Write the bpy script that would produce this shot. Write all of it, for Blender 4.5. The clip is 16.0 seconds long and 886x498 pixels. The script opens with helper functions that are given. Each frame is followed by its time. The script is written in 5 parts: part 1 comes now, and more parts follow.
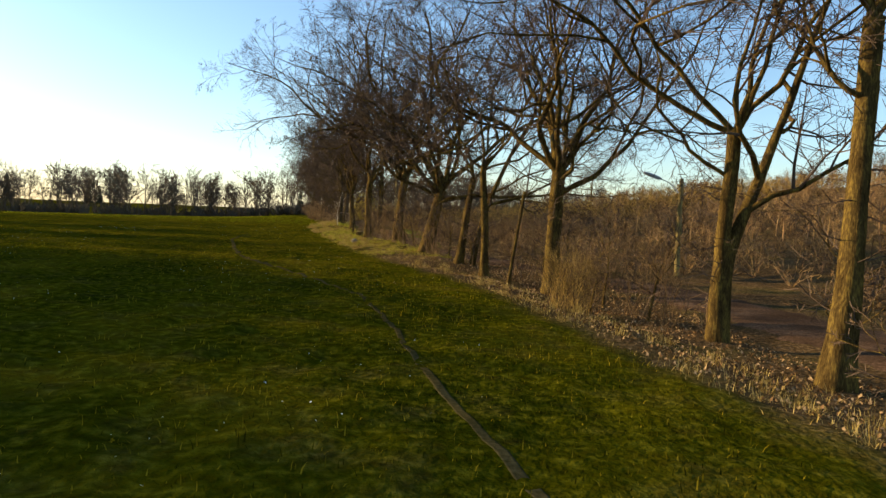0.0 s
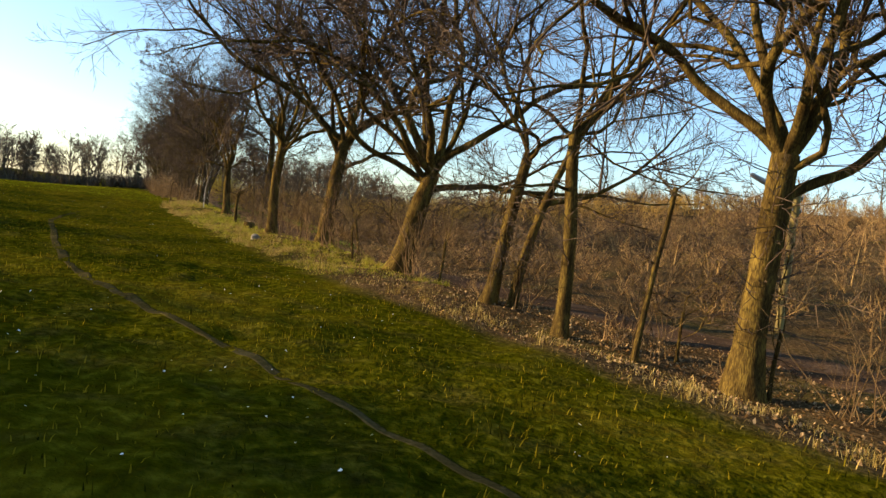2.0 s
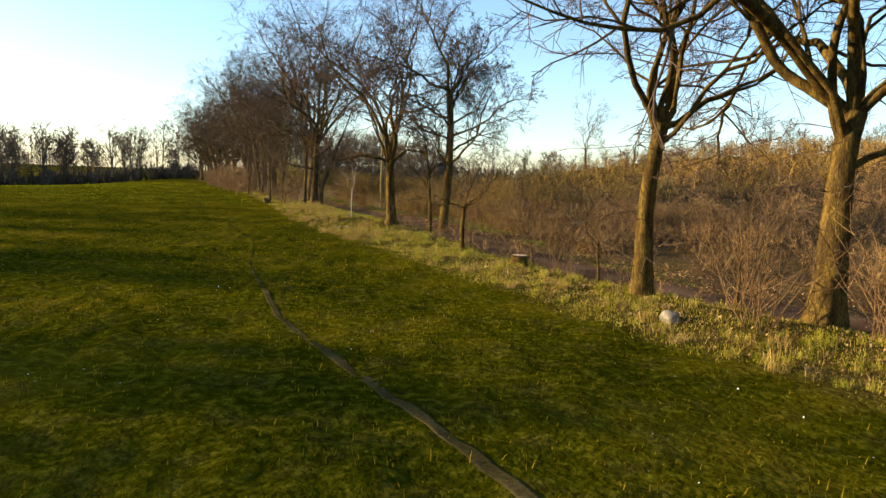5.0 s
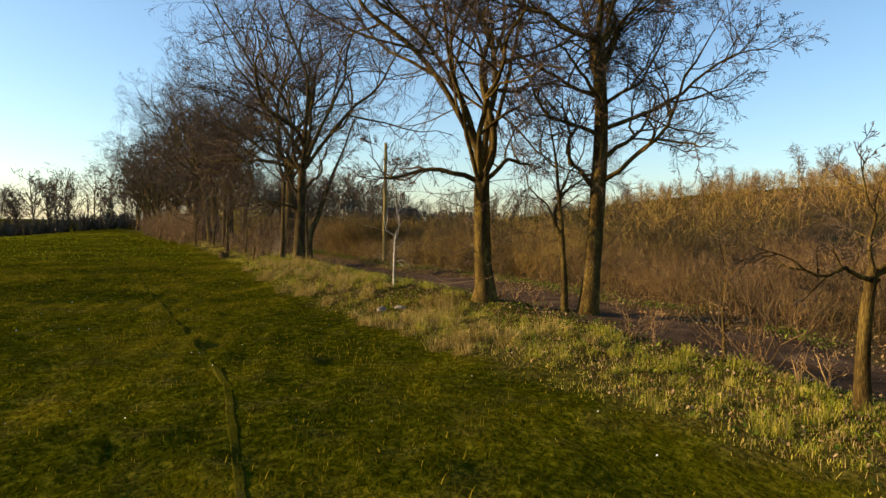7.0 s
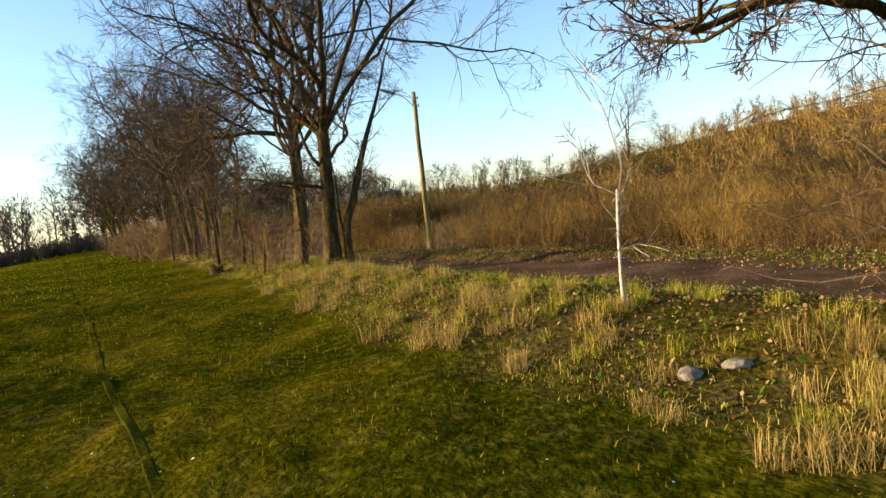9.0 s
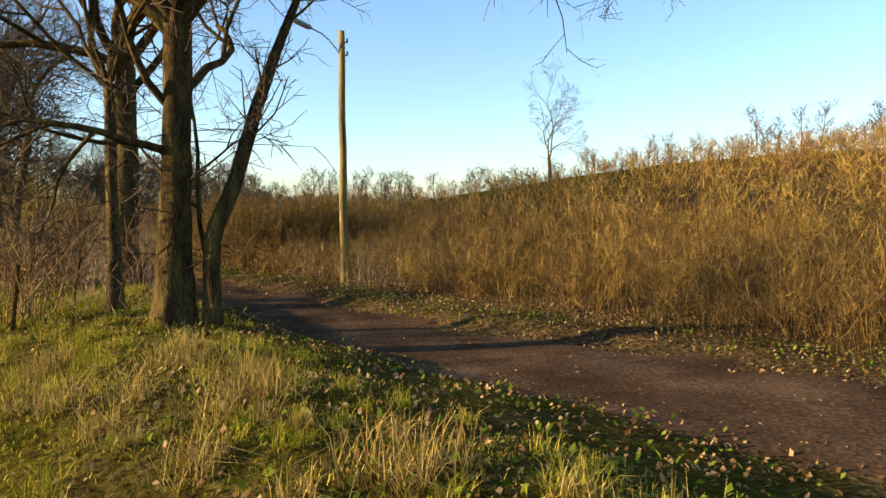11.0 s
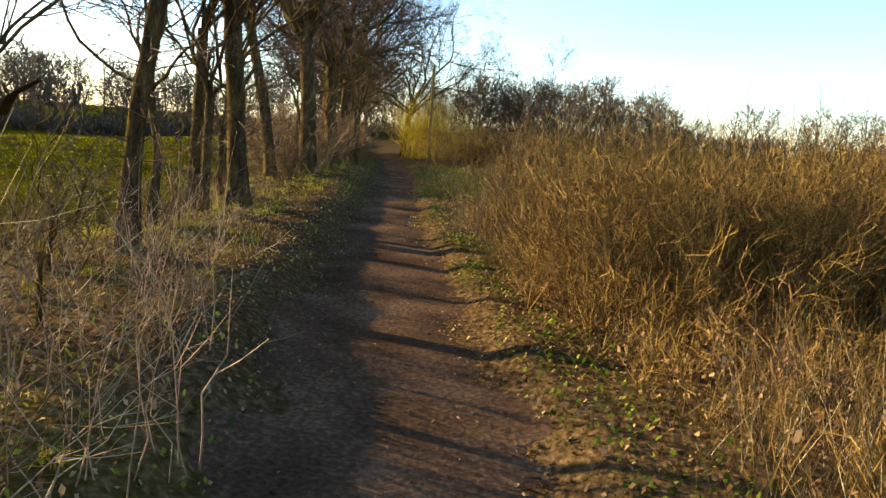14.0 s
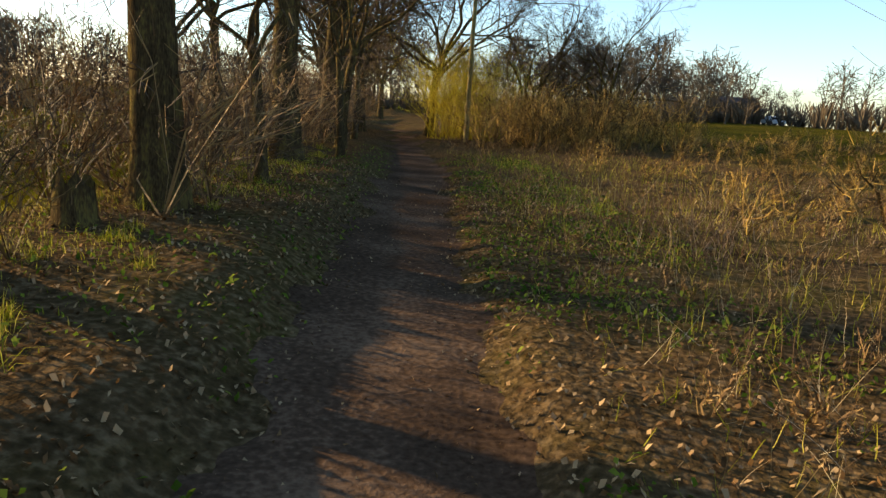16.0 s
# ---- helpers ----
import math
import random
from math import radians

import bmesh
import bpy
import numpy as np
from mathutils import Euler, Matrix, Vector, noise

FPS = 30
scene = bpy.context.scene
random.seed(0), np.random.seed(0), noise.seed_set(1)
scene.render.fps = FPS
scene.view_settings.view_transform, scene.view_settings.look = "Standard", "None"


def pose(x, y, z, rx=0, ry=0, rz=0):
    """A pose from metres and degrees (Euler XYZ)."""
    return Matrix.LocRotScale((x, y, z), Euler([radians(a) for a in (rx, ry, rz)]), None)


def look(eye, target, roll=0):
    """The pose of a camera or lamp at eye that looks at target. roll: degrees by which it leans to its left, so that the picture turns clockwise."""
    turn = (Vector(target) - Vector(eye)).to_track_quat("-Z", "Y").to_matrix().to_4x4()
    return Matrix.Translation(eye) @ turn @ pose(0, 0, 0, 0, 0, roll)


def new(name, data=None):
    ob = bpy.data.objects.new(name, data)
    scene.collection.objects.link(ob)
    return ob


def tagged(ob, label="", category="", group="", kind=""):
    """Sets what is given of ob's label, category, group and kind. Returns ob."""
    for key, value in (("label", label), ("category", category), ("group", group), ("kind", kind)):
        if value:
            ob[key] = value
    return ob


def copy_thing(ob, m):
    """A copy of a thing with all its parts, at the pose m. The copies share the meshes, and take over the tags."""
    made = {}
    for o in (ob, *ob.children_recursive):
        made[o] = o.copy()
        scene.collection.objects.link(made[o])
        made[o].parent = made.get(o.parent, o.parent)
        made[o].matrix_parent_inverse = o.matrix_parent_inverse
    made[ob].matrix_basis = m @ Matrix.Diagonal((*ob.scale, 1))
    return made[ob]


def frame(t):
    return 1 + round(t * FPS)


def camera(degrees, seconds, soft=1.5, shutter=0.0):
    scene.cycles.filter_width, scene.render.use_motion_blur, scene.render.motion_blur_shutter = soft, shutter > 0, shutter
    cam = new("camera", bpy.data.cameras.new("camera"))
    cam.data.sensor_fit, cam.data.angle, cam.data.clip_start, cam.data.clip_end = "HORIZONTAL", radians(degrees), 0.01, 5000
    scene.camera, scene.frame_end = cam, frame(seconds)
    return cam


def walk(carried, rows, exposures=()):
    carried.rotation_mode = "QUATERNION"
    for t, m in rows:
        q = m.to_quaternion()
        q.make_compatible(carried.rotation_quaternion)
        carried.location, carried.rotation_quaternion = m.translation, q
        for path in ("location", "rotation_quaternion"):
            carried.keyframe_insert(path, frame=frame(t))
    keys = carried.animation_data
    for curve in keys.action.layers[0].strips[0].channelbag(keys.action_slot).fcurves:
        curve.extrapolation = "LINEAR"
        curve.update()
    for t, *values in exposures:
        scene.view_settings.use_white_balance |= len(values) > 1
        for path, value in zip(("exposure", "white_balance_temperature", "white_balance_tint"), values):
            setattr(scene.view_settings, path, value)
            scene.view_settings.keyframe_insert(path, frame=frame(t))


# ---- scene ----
cam = camera(66.0, 16.0)
PATH = [
    (0, (13.388, -6.906, 1.563), (13.425, -4.909, 1.462), 2.3),
    (0.5, (12.817, -3.966, 1.52), (13.123, -1.995, 1.374), 1.7),
    (1, (12.287, -1.037, 1.326), (12.777, 0.894, 1.148), 1.3),
    (1.5, (11.531, 1.506, 1.317), (12.069, 3.428, 1.19), 3.6),
    (2, (10.398, 3.212, 1.414), (10.88, 5.151, 1.329), 7.0),
    (2.5, (9.22, 4.257, 1.752), (9.693, 6.198, 1.653), 4.8),
    (3, (8.075, 5.951, 1.974), (8.543, 7.887, 1.797), 2.1),
    (3.5, (6.995, 7.139, 2.018), (7.447, 9.076, 1.811), 1.3),
    (4, (5.94, 9.874, 2.01), (6.376, 11.812, 1.779), 1.1),
    (4.5, (5.19, 12.868, 2.056), (5.6, 14.811, 1.818), 1.8),
    (5, (4.174, 15.355, 2.202), (4.584, 17.302, 1.996), 2.2),
    (5.2, (3.661, 16.085, 2.271), (4.074, 18.033, 2.087), 1.9),
    (7.3, (2.907, 31.149, 1.793), (3.482, 33.064, 1.724), 0.6),
    (7.5, (2.862, 32.349, 1.768), (3.445, 34.26, 1.696), 0.1),
    (8, (2.578, 34.648, 1.736), (3.161, 36.559, 1.653), -2.1),
    (8.5, (2.272, 36.524, 1.714), (2.851, 38.437, 1.623), -5.2),
    (8.7, (2.152, 37.177, 1.687), (2.734, 39.087, 1.574), -6.1),
    (10.8, (3.442, 46.776, 1.684), (4.366, 48.547, 1.568), 0.2),
    (11, (3.766, 47.68, 1.717), (4.743, 49.422, 1.604), -0.2),
    (11.5, (5.082, 49.634, 1.877), (6.02, 51.397, 1.76), 4.9),
    (12, (6.569, 51.354, 1.738), (6.979, 53.311, 1.704), 17.9),
    (12.5, (7.562, 53.466, 1.629), (7.561, 55.466, 1.584), 15.1),
    (13, (7.521, 55.457, 1.735), (7.433, 57.447, 1.555), 4.3),
    (13.5, (7.191, 57.734, 1.93), (7.083, 59.705, 1.61), 2.9),
    (14, (7.081, 60.323, 2.065), (6.95, 62.29, 1.726), 4.5),
    (14.5, (6.679, 63.617, 2.1), (6.533, 65.572, 1.703), 5.4),
    (15, (6.146, 67.349, 1.96), (5.966, 69.292, 1.523), 5.5),
    (15.5, (5.554, 71.422, 1.809), (5.377, 73.379, 1.438), 3.4),
    (16, (4.93, 75.694, 1.716), (4.731, 77.64, 1.297), 3.8),
]
walk(cam, [(t, look(eye, target, roll)) for t, eye, target, roll in PATH],
     exposures=[(0, 1.15), (0.5, 0.6), (1.0, 0.75), (1.6, 1.15), (2.5, 1.45), (5, 1.5), (7.3, 1.0), (8, 1.35), (8.5, 1.45), (11, 1.4), (13, 1.5), (13.5, 1.72), (14.5, 1.92), (15, 1.55), (15.5, 1.55), (16, 1.5)])

# ---- light ----
SUN_AZ, SUN_EL = 74.0, 13.0          # degrees to the left of +y, degrees above the horizon
world = bpy.data.worlds.new("sky")
scene.world = world
world.use_nodes = True
wn = world.node_tree.nodes
sky = wn.new("ShaderNodeTexSky")
sky.sky_type, sky.sun_disc = "NISHITA", False
sky.sun_elevation, sky.sun_rotation = radians(SUN_EL), radians(-SUN_AZ)
sky.air_density, sky.dust_density, sky.ozone_density = 1.0, 0.6, 2.7
wn["Background"].inputs["Strength"].default_value = 0.125
world.node_tree.links.new(sky.outputs[0], wn["Background"].inputs["Color"])
sun_data = bpy.data.lights.new("sun", "SUN")
sun_data.energy, sun_data.angle, sun_data.color = 5.0, radians(0.6), (1.0, 0.73, 0.41)
sun_dir = Vector((-math.sin(radians(SUN_AZ)) * math.cos(radians(SUN_EL)), math.cos(radians(SUN_AZ)) * math.cos(radians(SUN_EL)), math.sin(radians(SUN_EL))))
sun = new("sun", sun_data)
sun.rotation_mode = "QUATERNION"
sun.rotation_quaternion = sun_dir.to_track_quat("Z", "Y")


# ---- materials ----
def material(name, colours, scale=4.0, fine=40.0, rough=0.85, bump=0.3, stretch=(1, 1, 1), per="", leafy=0.0, coords="Object"):
    """A surface of two or three colours mixed by coarse and fine noise, with relief. per: "object" or "island" for tone by piece."""
    mat = bpy.data.materials.new(name)
    mat.use_nodes = True
    nt = mat.node_tree
    n, link = nt.nodes, nt.links.new
    shade = n["Principled BSDF"]
    shade.inputs["Roughness"].default_value = rough
    shade.inputs["Specular IOR Level"].default_value = 0.0 if leafy or rough > 0.9 else 0.2
    tc = n.new("ShaderNodeTexCoord")
    mp = n.new("ShaderNodeMapping")
    mp.inputs["Scale"].default_value = stretch
    link(tc.outputs[coords], mp.inputs["Vector"])
    a, b = n.new("ShaderNodeTexNoise"), n.new("ShaderNodeTexNoise")
    a.inputs["Scale"].default_value, b.inputs["Scale"].default_value = scale, fine
    a.inputs["Detail"].default_value, b.inputs["Detail"].default_value = 4, 3
    for tex in (a, b):
        link(mp.outputs[0], tex.inputs["Vector"])
    add = n.new("ShaderNodeMath")
    add.operation = "MULTIPLY_ADD"
    add.inputs[1].default_value, add.inputs[2].default_value = 0.5, 0.0
    link(b.outputs["Fac"], add.inputs[0])
    mix = n.new("ShaderNodeMath")
    mix.operation = "MULTIPLY_ADD"
    mix.inputs[1].default_value = 0.55
    link(a.outputs["Fac"], mix.inputs[0])
    link(add.outputs[0], mix.inputs[2])
    last = mix.outputs[0]
    if per:
        src = n.new("ShaderNodeObjectInfo") if per == "object" else n.new("ShaderNodeNewGeometry")
        vary = n.new("ShaderNodeMath")
        vary.operation = "MULTIPLY_ADD"
        vary.inputs[1].default_value, vary.inputs[2].default_value = 0.5, -0.25
        link(src.outputs["Random" if per == "object" else "Random Per Island"], vary.inputs[0])
        plus = n.new("ShaderNodeMath")
        link(last, plus.inputs[0])
        link(vary.outputs[0], plus.inputs[1])
        last = plus.outputs[0]
    ramp = n.new("ShaderNodeValToRGB")
    link(last, ramp.inputs["Fac"])
    els = ramp.color_ramp.elements
    spots = [0.36, 0.68] if len(colours) == 2 else [0.34, 0.52, 0.7]
    if len(colours) == 3:
        els.new(0.5)
    for el, spot, c in zip(els, spots, colours):
        el.position, el.color = spot, (*c, 1)
    link(ramp.outputs[0], shade.inputs["Base Color"])
    if bump:
        bp = n.new("ShaderNodeBump")
        bp.inputs["Strength"].default_value, bp.inputs["Distance"].default_value = bump, 0.03
        link(mix.outputs[0], bp.inputs["Height"])
        link(bp.outputs[0], shade.inputs["Normal"])
    if leafy:
        thin = n.new("ShaderNodeBsdfTranslucent")
        link(ramp.outputs[0], thin.inputs["Color"])
        both = n.new("ShaderNodeMixShader")
        both.inputs[0].default_value = leafy
        link(shade.outputs[0], both.inputs[1])
        link(thin.outputs[0], both.inputs[2])
        link(both.outputs[0], n["Material Output"].inputs["Surface"])
    return mat


M_BARK = material("oak_bark", [(0.014, 0.009, 0.004), (0.065, 0.043, 0.014), (0.18, 0.125, 0.028)], 8, 55, 0.95, 1.0, (1, 1, 0.25))
M_BARK_DARK = material("dark_bark", [(0.014, 0.010, 0.006), (0.06, 0.042, 0.02), (0.15, 0.115, 0.032)], 8, 55, 0.95, 1.0, (1, 1, 0.25))
M_TWIG = material("twig_bark", [(0.035, 0.025, 0.018), (0.11, 0.072, 0.042)], 3, 30, 0.9, 0.0)
M_TWIG_THICK = material("row_twig_bark", [(0.035, 0.026, 0.018), (0.10, 0.068, 0.042)], 1, 8, 0.9, 0.0)
M_TWIG_FAR = material("far_twig_bark", [(0.055, 0.042, 0.026), (0.13, 0.095, 0.055)], 0.05, 2, 0.9, 0.0)
M_BIRCH = material("birch_bark", [(0.12, 0.09, 0.06), (0.40, 0.36, 0.30), (0.58, 0.53, 0.46)], 9, 40, 0.7, 0.3, (1, 1, 3))
M_GRASS = material("grass_blades", [(0.019, 0.021, 0.001), (0.060, 0.054, 0.002), (0.20, 0.152, 0.010)], 0.5, 4, 0.9, 0.0, per="island", leafy=0.25)
# brighter, greener copy of the meadow grass: low sunlight put into the colour
M_SUNLIT_GRASS = material("sunlit_field_grass", [(0.06, 0.085, 0.003), (0.13, 0.16, 0.006), (0.26, 0.26, 0.015)], 0.2, 3, 0.9, 0.0, per="island", leafy=0.4)
M_STRAW = material("dry_grass", [(0.15, 0.10, 0.026), (0.32, 0.225, 0.06), (0.47, 0.355, 0.12)], 0.6, 6, 0.7, 0.0, per="island", leafy=0.2)
M_GREENSTRAW = material("green_and_dry_grass", [(0.12, 0.14, 0.008), (0.30, 0.29, 0.02), (0.48, 0.39, 0.08)], 0.5, 5, 0.7, 0.0, per="island", leafy=0.25)
M_STEM = material("scrub_stems", [(0.042, 0.025, 0.006), (0.165, 0.098, 0.02), (0.34, 0.225, 0.05)], 0.25, 3, 0.8, 0.0, per="island")
M_STEM_RED = material("reddish_stems", [(0.075, 0.045, 0.022), (0.18, 0.105, 0.042), (0.28, 0.18, 0.065)], 0.4, 4, 0.8, 0.0, per="island")
M_STEM_DARK = material("dark_scrub_twigs", [(0.04, 0.024, 0.012), (0.10, 0.06, 0.024), (0.17, 0.11, 0.04)], 0.4, 4, 0.85, 0.0, per="island")
M_STEM_PALE = material("pale_dead_stems", [(0.25, 0.18, 0.09), (0.45, 0.34, 0.18), (0.55, 0.46, 0.28)], 1.0, 5, 0.8, 0.0, per="island")
M_BRAMBLE = material("bramble_stems", [(0.13, 0.08, 0.045), (0.24, 0.155, 0.09), (0.42, 0.32, 0.20)], 1.0, 5, 0.8, 0.0, per="island")
M_YELLOW = material("yellow_spring_twigs", [(0.22, 0.16, 0.02), (0.42, 0.34, 0.03), (0.5, 0.42, 0.05)], 0.8, 6, 0.7, 0.0, per="island", leafy=0.25)
M_LEAF = material("fallen_leaves", [(0.07, 0.04, 0.016), (0.19, 0.11, 0.047), (0.38, 0.26, 0.13)], 1.5, 9, 0.8, 0.0, per="island", leafy=0.1)
M_GREEN = material("low_green_leaves", [(0.04, 0.075, 0.008), (0.10, 0.15, 0.015), (0.20, 0.24, 0.03)], 1.5, 9, 0.6, 0.0, per="island", leafy=0.3)
M_DIRT = material("dirt_path_soil", [(0.032, 0.020, 0.012), (0.078, 0.048, 0.028), (0.17, 0.108, 0.064)], 0.9, 22, 0.95, 0.6)
M_TRACK = material("worn_track_soil", [(0.022, 0.020, 0.007), (0.044, 0.037, 0.013), (0.08, 0.066, 0.028)], 1.4, 25, 0.95, 0.5)
M_WORN = material("worn_grass", [(0.018, 0.021, 0.002), (0.040, 0.038, 0.003), (0.085, 0.073, 0.008)], 1.4, 25, 0.95, 0.5)
M_POLE = material("weathered_pole_wood", [(0.06, 0.045, 0.02), (0.20, 0.15, 0.05), (0.29, 0.24, 0.07)], 3, 30, 0.85, 0.4, (1, 1, 0.12))
M_METAL = material("galvanised_metal", [(0.25, 0.24, 0.22), (0.4, 0.39, 0.36)], 5, 30, 0.45, 0.1)
M_WOODCUT = material("cut_wood", [(0.30, 0.22, 0.13), (0.55, 0.45, 0.30)], 5, 40, 0.8, 0.3)
M_STONE = material("field_stone", [(0.10, 0.085, 0.06), (0.20, 0.175, 0.13), (0.32, 0.29, 0.22)], 6, 40, 0.9, 0.6)
M_EVERGREEN = material("dark_evergreen", [(0.012, 0.022, 0.01), (0.03, 0.05, 0.018)], 0.6, 4, 0.8, 0.0, per="island")
M_WHITE = material("white_paint", [(0.7, 0.7, 0.68), (0.82, 0.82, 0.8)], 3, 20, 0.5, 0.0)
M_BRICK = material("far_house_brick", [(0.09, 0.05, 0.035), (0.15, 0.09, 0.06)], 1.5, 12, 0.9, 0.0)
M_ROOF = material("far_roof_tiles", [(0.05, 0.04, 0.038), (0.10, 0.075, 0.065)], 1.5, 12, 0.8, 0.0)
M_GLASS = material("dark_window_glass", [(0.02, 0.025, 0.03), (0.05, 0.055, 0.06)], 2, 5, 0.15, 0.0)


def ground_material():
    """Meadow turf that gives way to leaf litter and dead grass by the share kept with the mesh."""
    mat = bpy.data.materials.new("meadow_and_litter")
    mat.use_nodes = True
    n, link = mat.node_tree.nodes, mat.node_tree.links.new
    shade = n["Principled BSDF"]
    shade.inputs["Roughness"].default_value = 1.0
    shade.inputs["Specular IOR Level"].default_value = 0.0
    tc = n.new("ShaderNodeTexCoord")

    def tex(scale, detail=4):
        t = n.new("ShaderNodeTexNoise")
        t.inputs["Scale"].default_value, t.inputs["Detail"].default_value = scale, detail
        link(tc.outputs["Object"], t.inputs["Vector"])
        return t.outputs["Fac"]

    def ramp(src, stops):
        r = n.new("ShaderNodeValToRGB")
        link(src, r.inputs["Fac"])
        e = r.color_ramp.elements
        while len(e) < len(stops):
            e.new(0.5)
        for el, (p, c) in zip(e, stops):
            el.position, el.color = p, (*c, 1)
        return r.outputs[0]

    def blend(f, a, b, kind="MIX"):
        m = n.new("ShaderNodeMix")
        m.data_type, m.blend_type = "RGBA", kind
        if isinstance(f, float):
            m.inputs["Factor"].default_value = f
        else:
            link(f, m.inputs["Factor"])
        link(a, m.inputs["A"])
        link(b, m.inputs["B"])
        return m.outputs["Result"]

    turf = blend(0.5, ramp(tex(0.35), [(0.35, (0.019, 0.022, 0.0008)), (0.52, (0.052, 0.047, 0.0012)), (0.68, (0.12, 0.088, 0.006))]),
                 ramp(tex(7, 6), [(0.3, (0.003, 0.005, 0.0005)), (0.5, (0.030, 0.037, 0.001)), (0.72, (0.14, 0.13, 0.010))]))
    litter = blend(0.6, ramp(tex(0.5), [(0.35, (0.045, 0.03, 0.013)), (0.52, (0.09, 0.06, 0.026)), (0.68, (0.075, 0.068, 0.014))]),
                   ramp(tex(14, 6), [(0.3, (0.012, 0.008, 0.004)), (0.5, (0.08, 0.05, 0.022)), (0.72, (0.24, 0.16, 0.08))]))
    at = n.new("ShaderNodeAttribute")
    at.attribute_name = "litter"
    wob = n.new("ShaderNodeMath")
    wob.operation = "MULTIPLY_ADD"
    wob.inputs[1].default_value, wob.inputs[2].default_value = 0.9, -0.45
    link(tex(1.7, 5), wob.inputs[0])
    sm = n.new("ShaderNodeMath")
    sm.use_clamp = True
    link(at.outputs["Fac"], sm.inputs[0])
    link(wob.outputs[0], sm.inputs[1])
    link(blend(sm.outputs[0], turf, litter), shade.inputs["Base Color"])
    bp = n.new("ShaderNodeBump")
    bp.inputs["Strength"].default_value, bp.inputs["Distance"].default_value = 0.8, 0.05
    link(tex(16, 6), bp.inputs["Height"])
    link(bp.outputs[0], shade.inputs["Normal"])
    return mat


# ---- the plan ----
TREE_Y = (-60, 0.6, 4, 11, 13.3, 15, 17.5, 24, 26.6, 34, 42, 45, 54, 61.5, 68, 73, 83, 94, 110, 160)
TREE_X = (24, 18.0, 17.7, 16.6, 15.0, 14.3, 13.3, 11.6, 10.3, 8.6, 7.9, 6.4, 4.6, 4.2, 2.8, 2.0, 0.6, -1.6, -5, -14)
EDGE_Y = (-60, -8, -1.5, 1.3, 5.2, 9.2, 12.6, 16, 20.7, 24, 27, 33.7, 40, 44, 47.5, 53.5, 60, 66, 80, 95, 110, 160)
EDGE_X = (22, 17.3, 16.4, 15.8, 15.0, 14.1, 12.8, 11.6, 10.0, 9.1, 8.2, 6.8, 5.4, 4.4, 3.7, 3.0, 2.3, 1.4, -0.8, -3.2, -6.5, -16)
PATH_Y = (-60, -4, 12, 24, 32, 38, 42, 46, 50, 54, 57, 60, 62, 65, 68, 72, 76, 80, 84, 95, 105, 160)
PATH_X = (28, 22, 19.8, 15, 12, 10.6, 10.4, 10.1, 9.6, 8.8, 7.9, 7.4, 6.95, 6.5, 5.95, 5.3, 4.6, 4.1, 3.5, 2.0, 0.0, -12)
HALF_Y, HALF_X = (-40, 45, 51, 54, 58, 65, 72, 80, 150), (1.2, 1.3, 1.6, 1.65, 1.25, 1.2, 1.0, 0.88, 0.85)
TRACK_Y = (-30, -3, -0.8, 2.5, 6, 8.2, 9.8, 11, 12.3, 13.6, 15.4, 17.7, 19.7, 21.3, 25.8, 32, 37, 40, 44, 48, 55, 62, 90, 130)
TRACK_X = (18, 14.05, 13.5, 12.9, 12.1, 10.9, 10.1, 9.4, 8.7, 7.95, 7.2, 6.4, 5.75, 5.3, 3.9, 3.0, 2.75, 2.2, 1.4, 0.5, -0.8, -2.4, -8, -16)
BANK_Y = (-60, 0, 4, 8, 11, 13.3, 15, 17.5, 24, 27, 34, 41, 45, 49, 53, 61, 160)
BANK_Z = (-0.25, -0.25, -0.3, -0.42, -0.4, -0.2, 0.0, 0.1, 0.25, 0.2, 0.12, 0.2, 0.45, 0.4, 0.45, 0.3, 0.25)
WAY = ((2.0, 38), (3.4, 46.8), (5.1, 49.6), (6.6, 51.4), (7.5, 53.5), (7.5, 55.5), (7.1, 59), (6.7, 63.6), (5.5, 71.4), (4.9, 75.7), (4, 82))


def smooth(a):
    a = np.clip(a, 0, 1)
    return a * a * (3 - 2 * a)


def lumps(x, y):
    return (np.sin(x * 0.9 + 1.3 * np.sin(y * 0.55)) * np.sin(y * 0.8 + 0.9 * np.sin(x * 0.7)) * 0.5
            + np.sin(x * 2.3 + y * 1.1) * np.sin(y * 2.6 - x * 0.6) * 0.25)


TUFTS = [(random.Random(i).uniform(4.0, 13.0), random.Random(i + 50).uniform(0, 6.283), random.Random(i + 90).uniform(0, 6.283)) for i in range(11)]


def tufts(x, y):
    """Small uneven hummocks of the turf, 0.5 to 1.5 m across."""
    return 0.008 * sum(np.sin((x * math.cos(a) + y * math.sin(a)) * k + p + 1.5 * np.sin(0.9 * y + p)) for k, a, p in TUFTS)


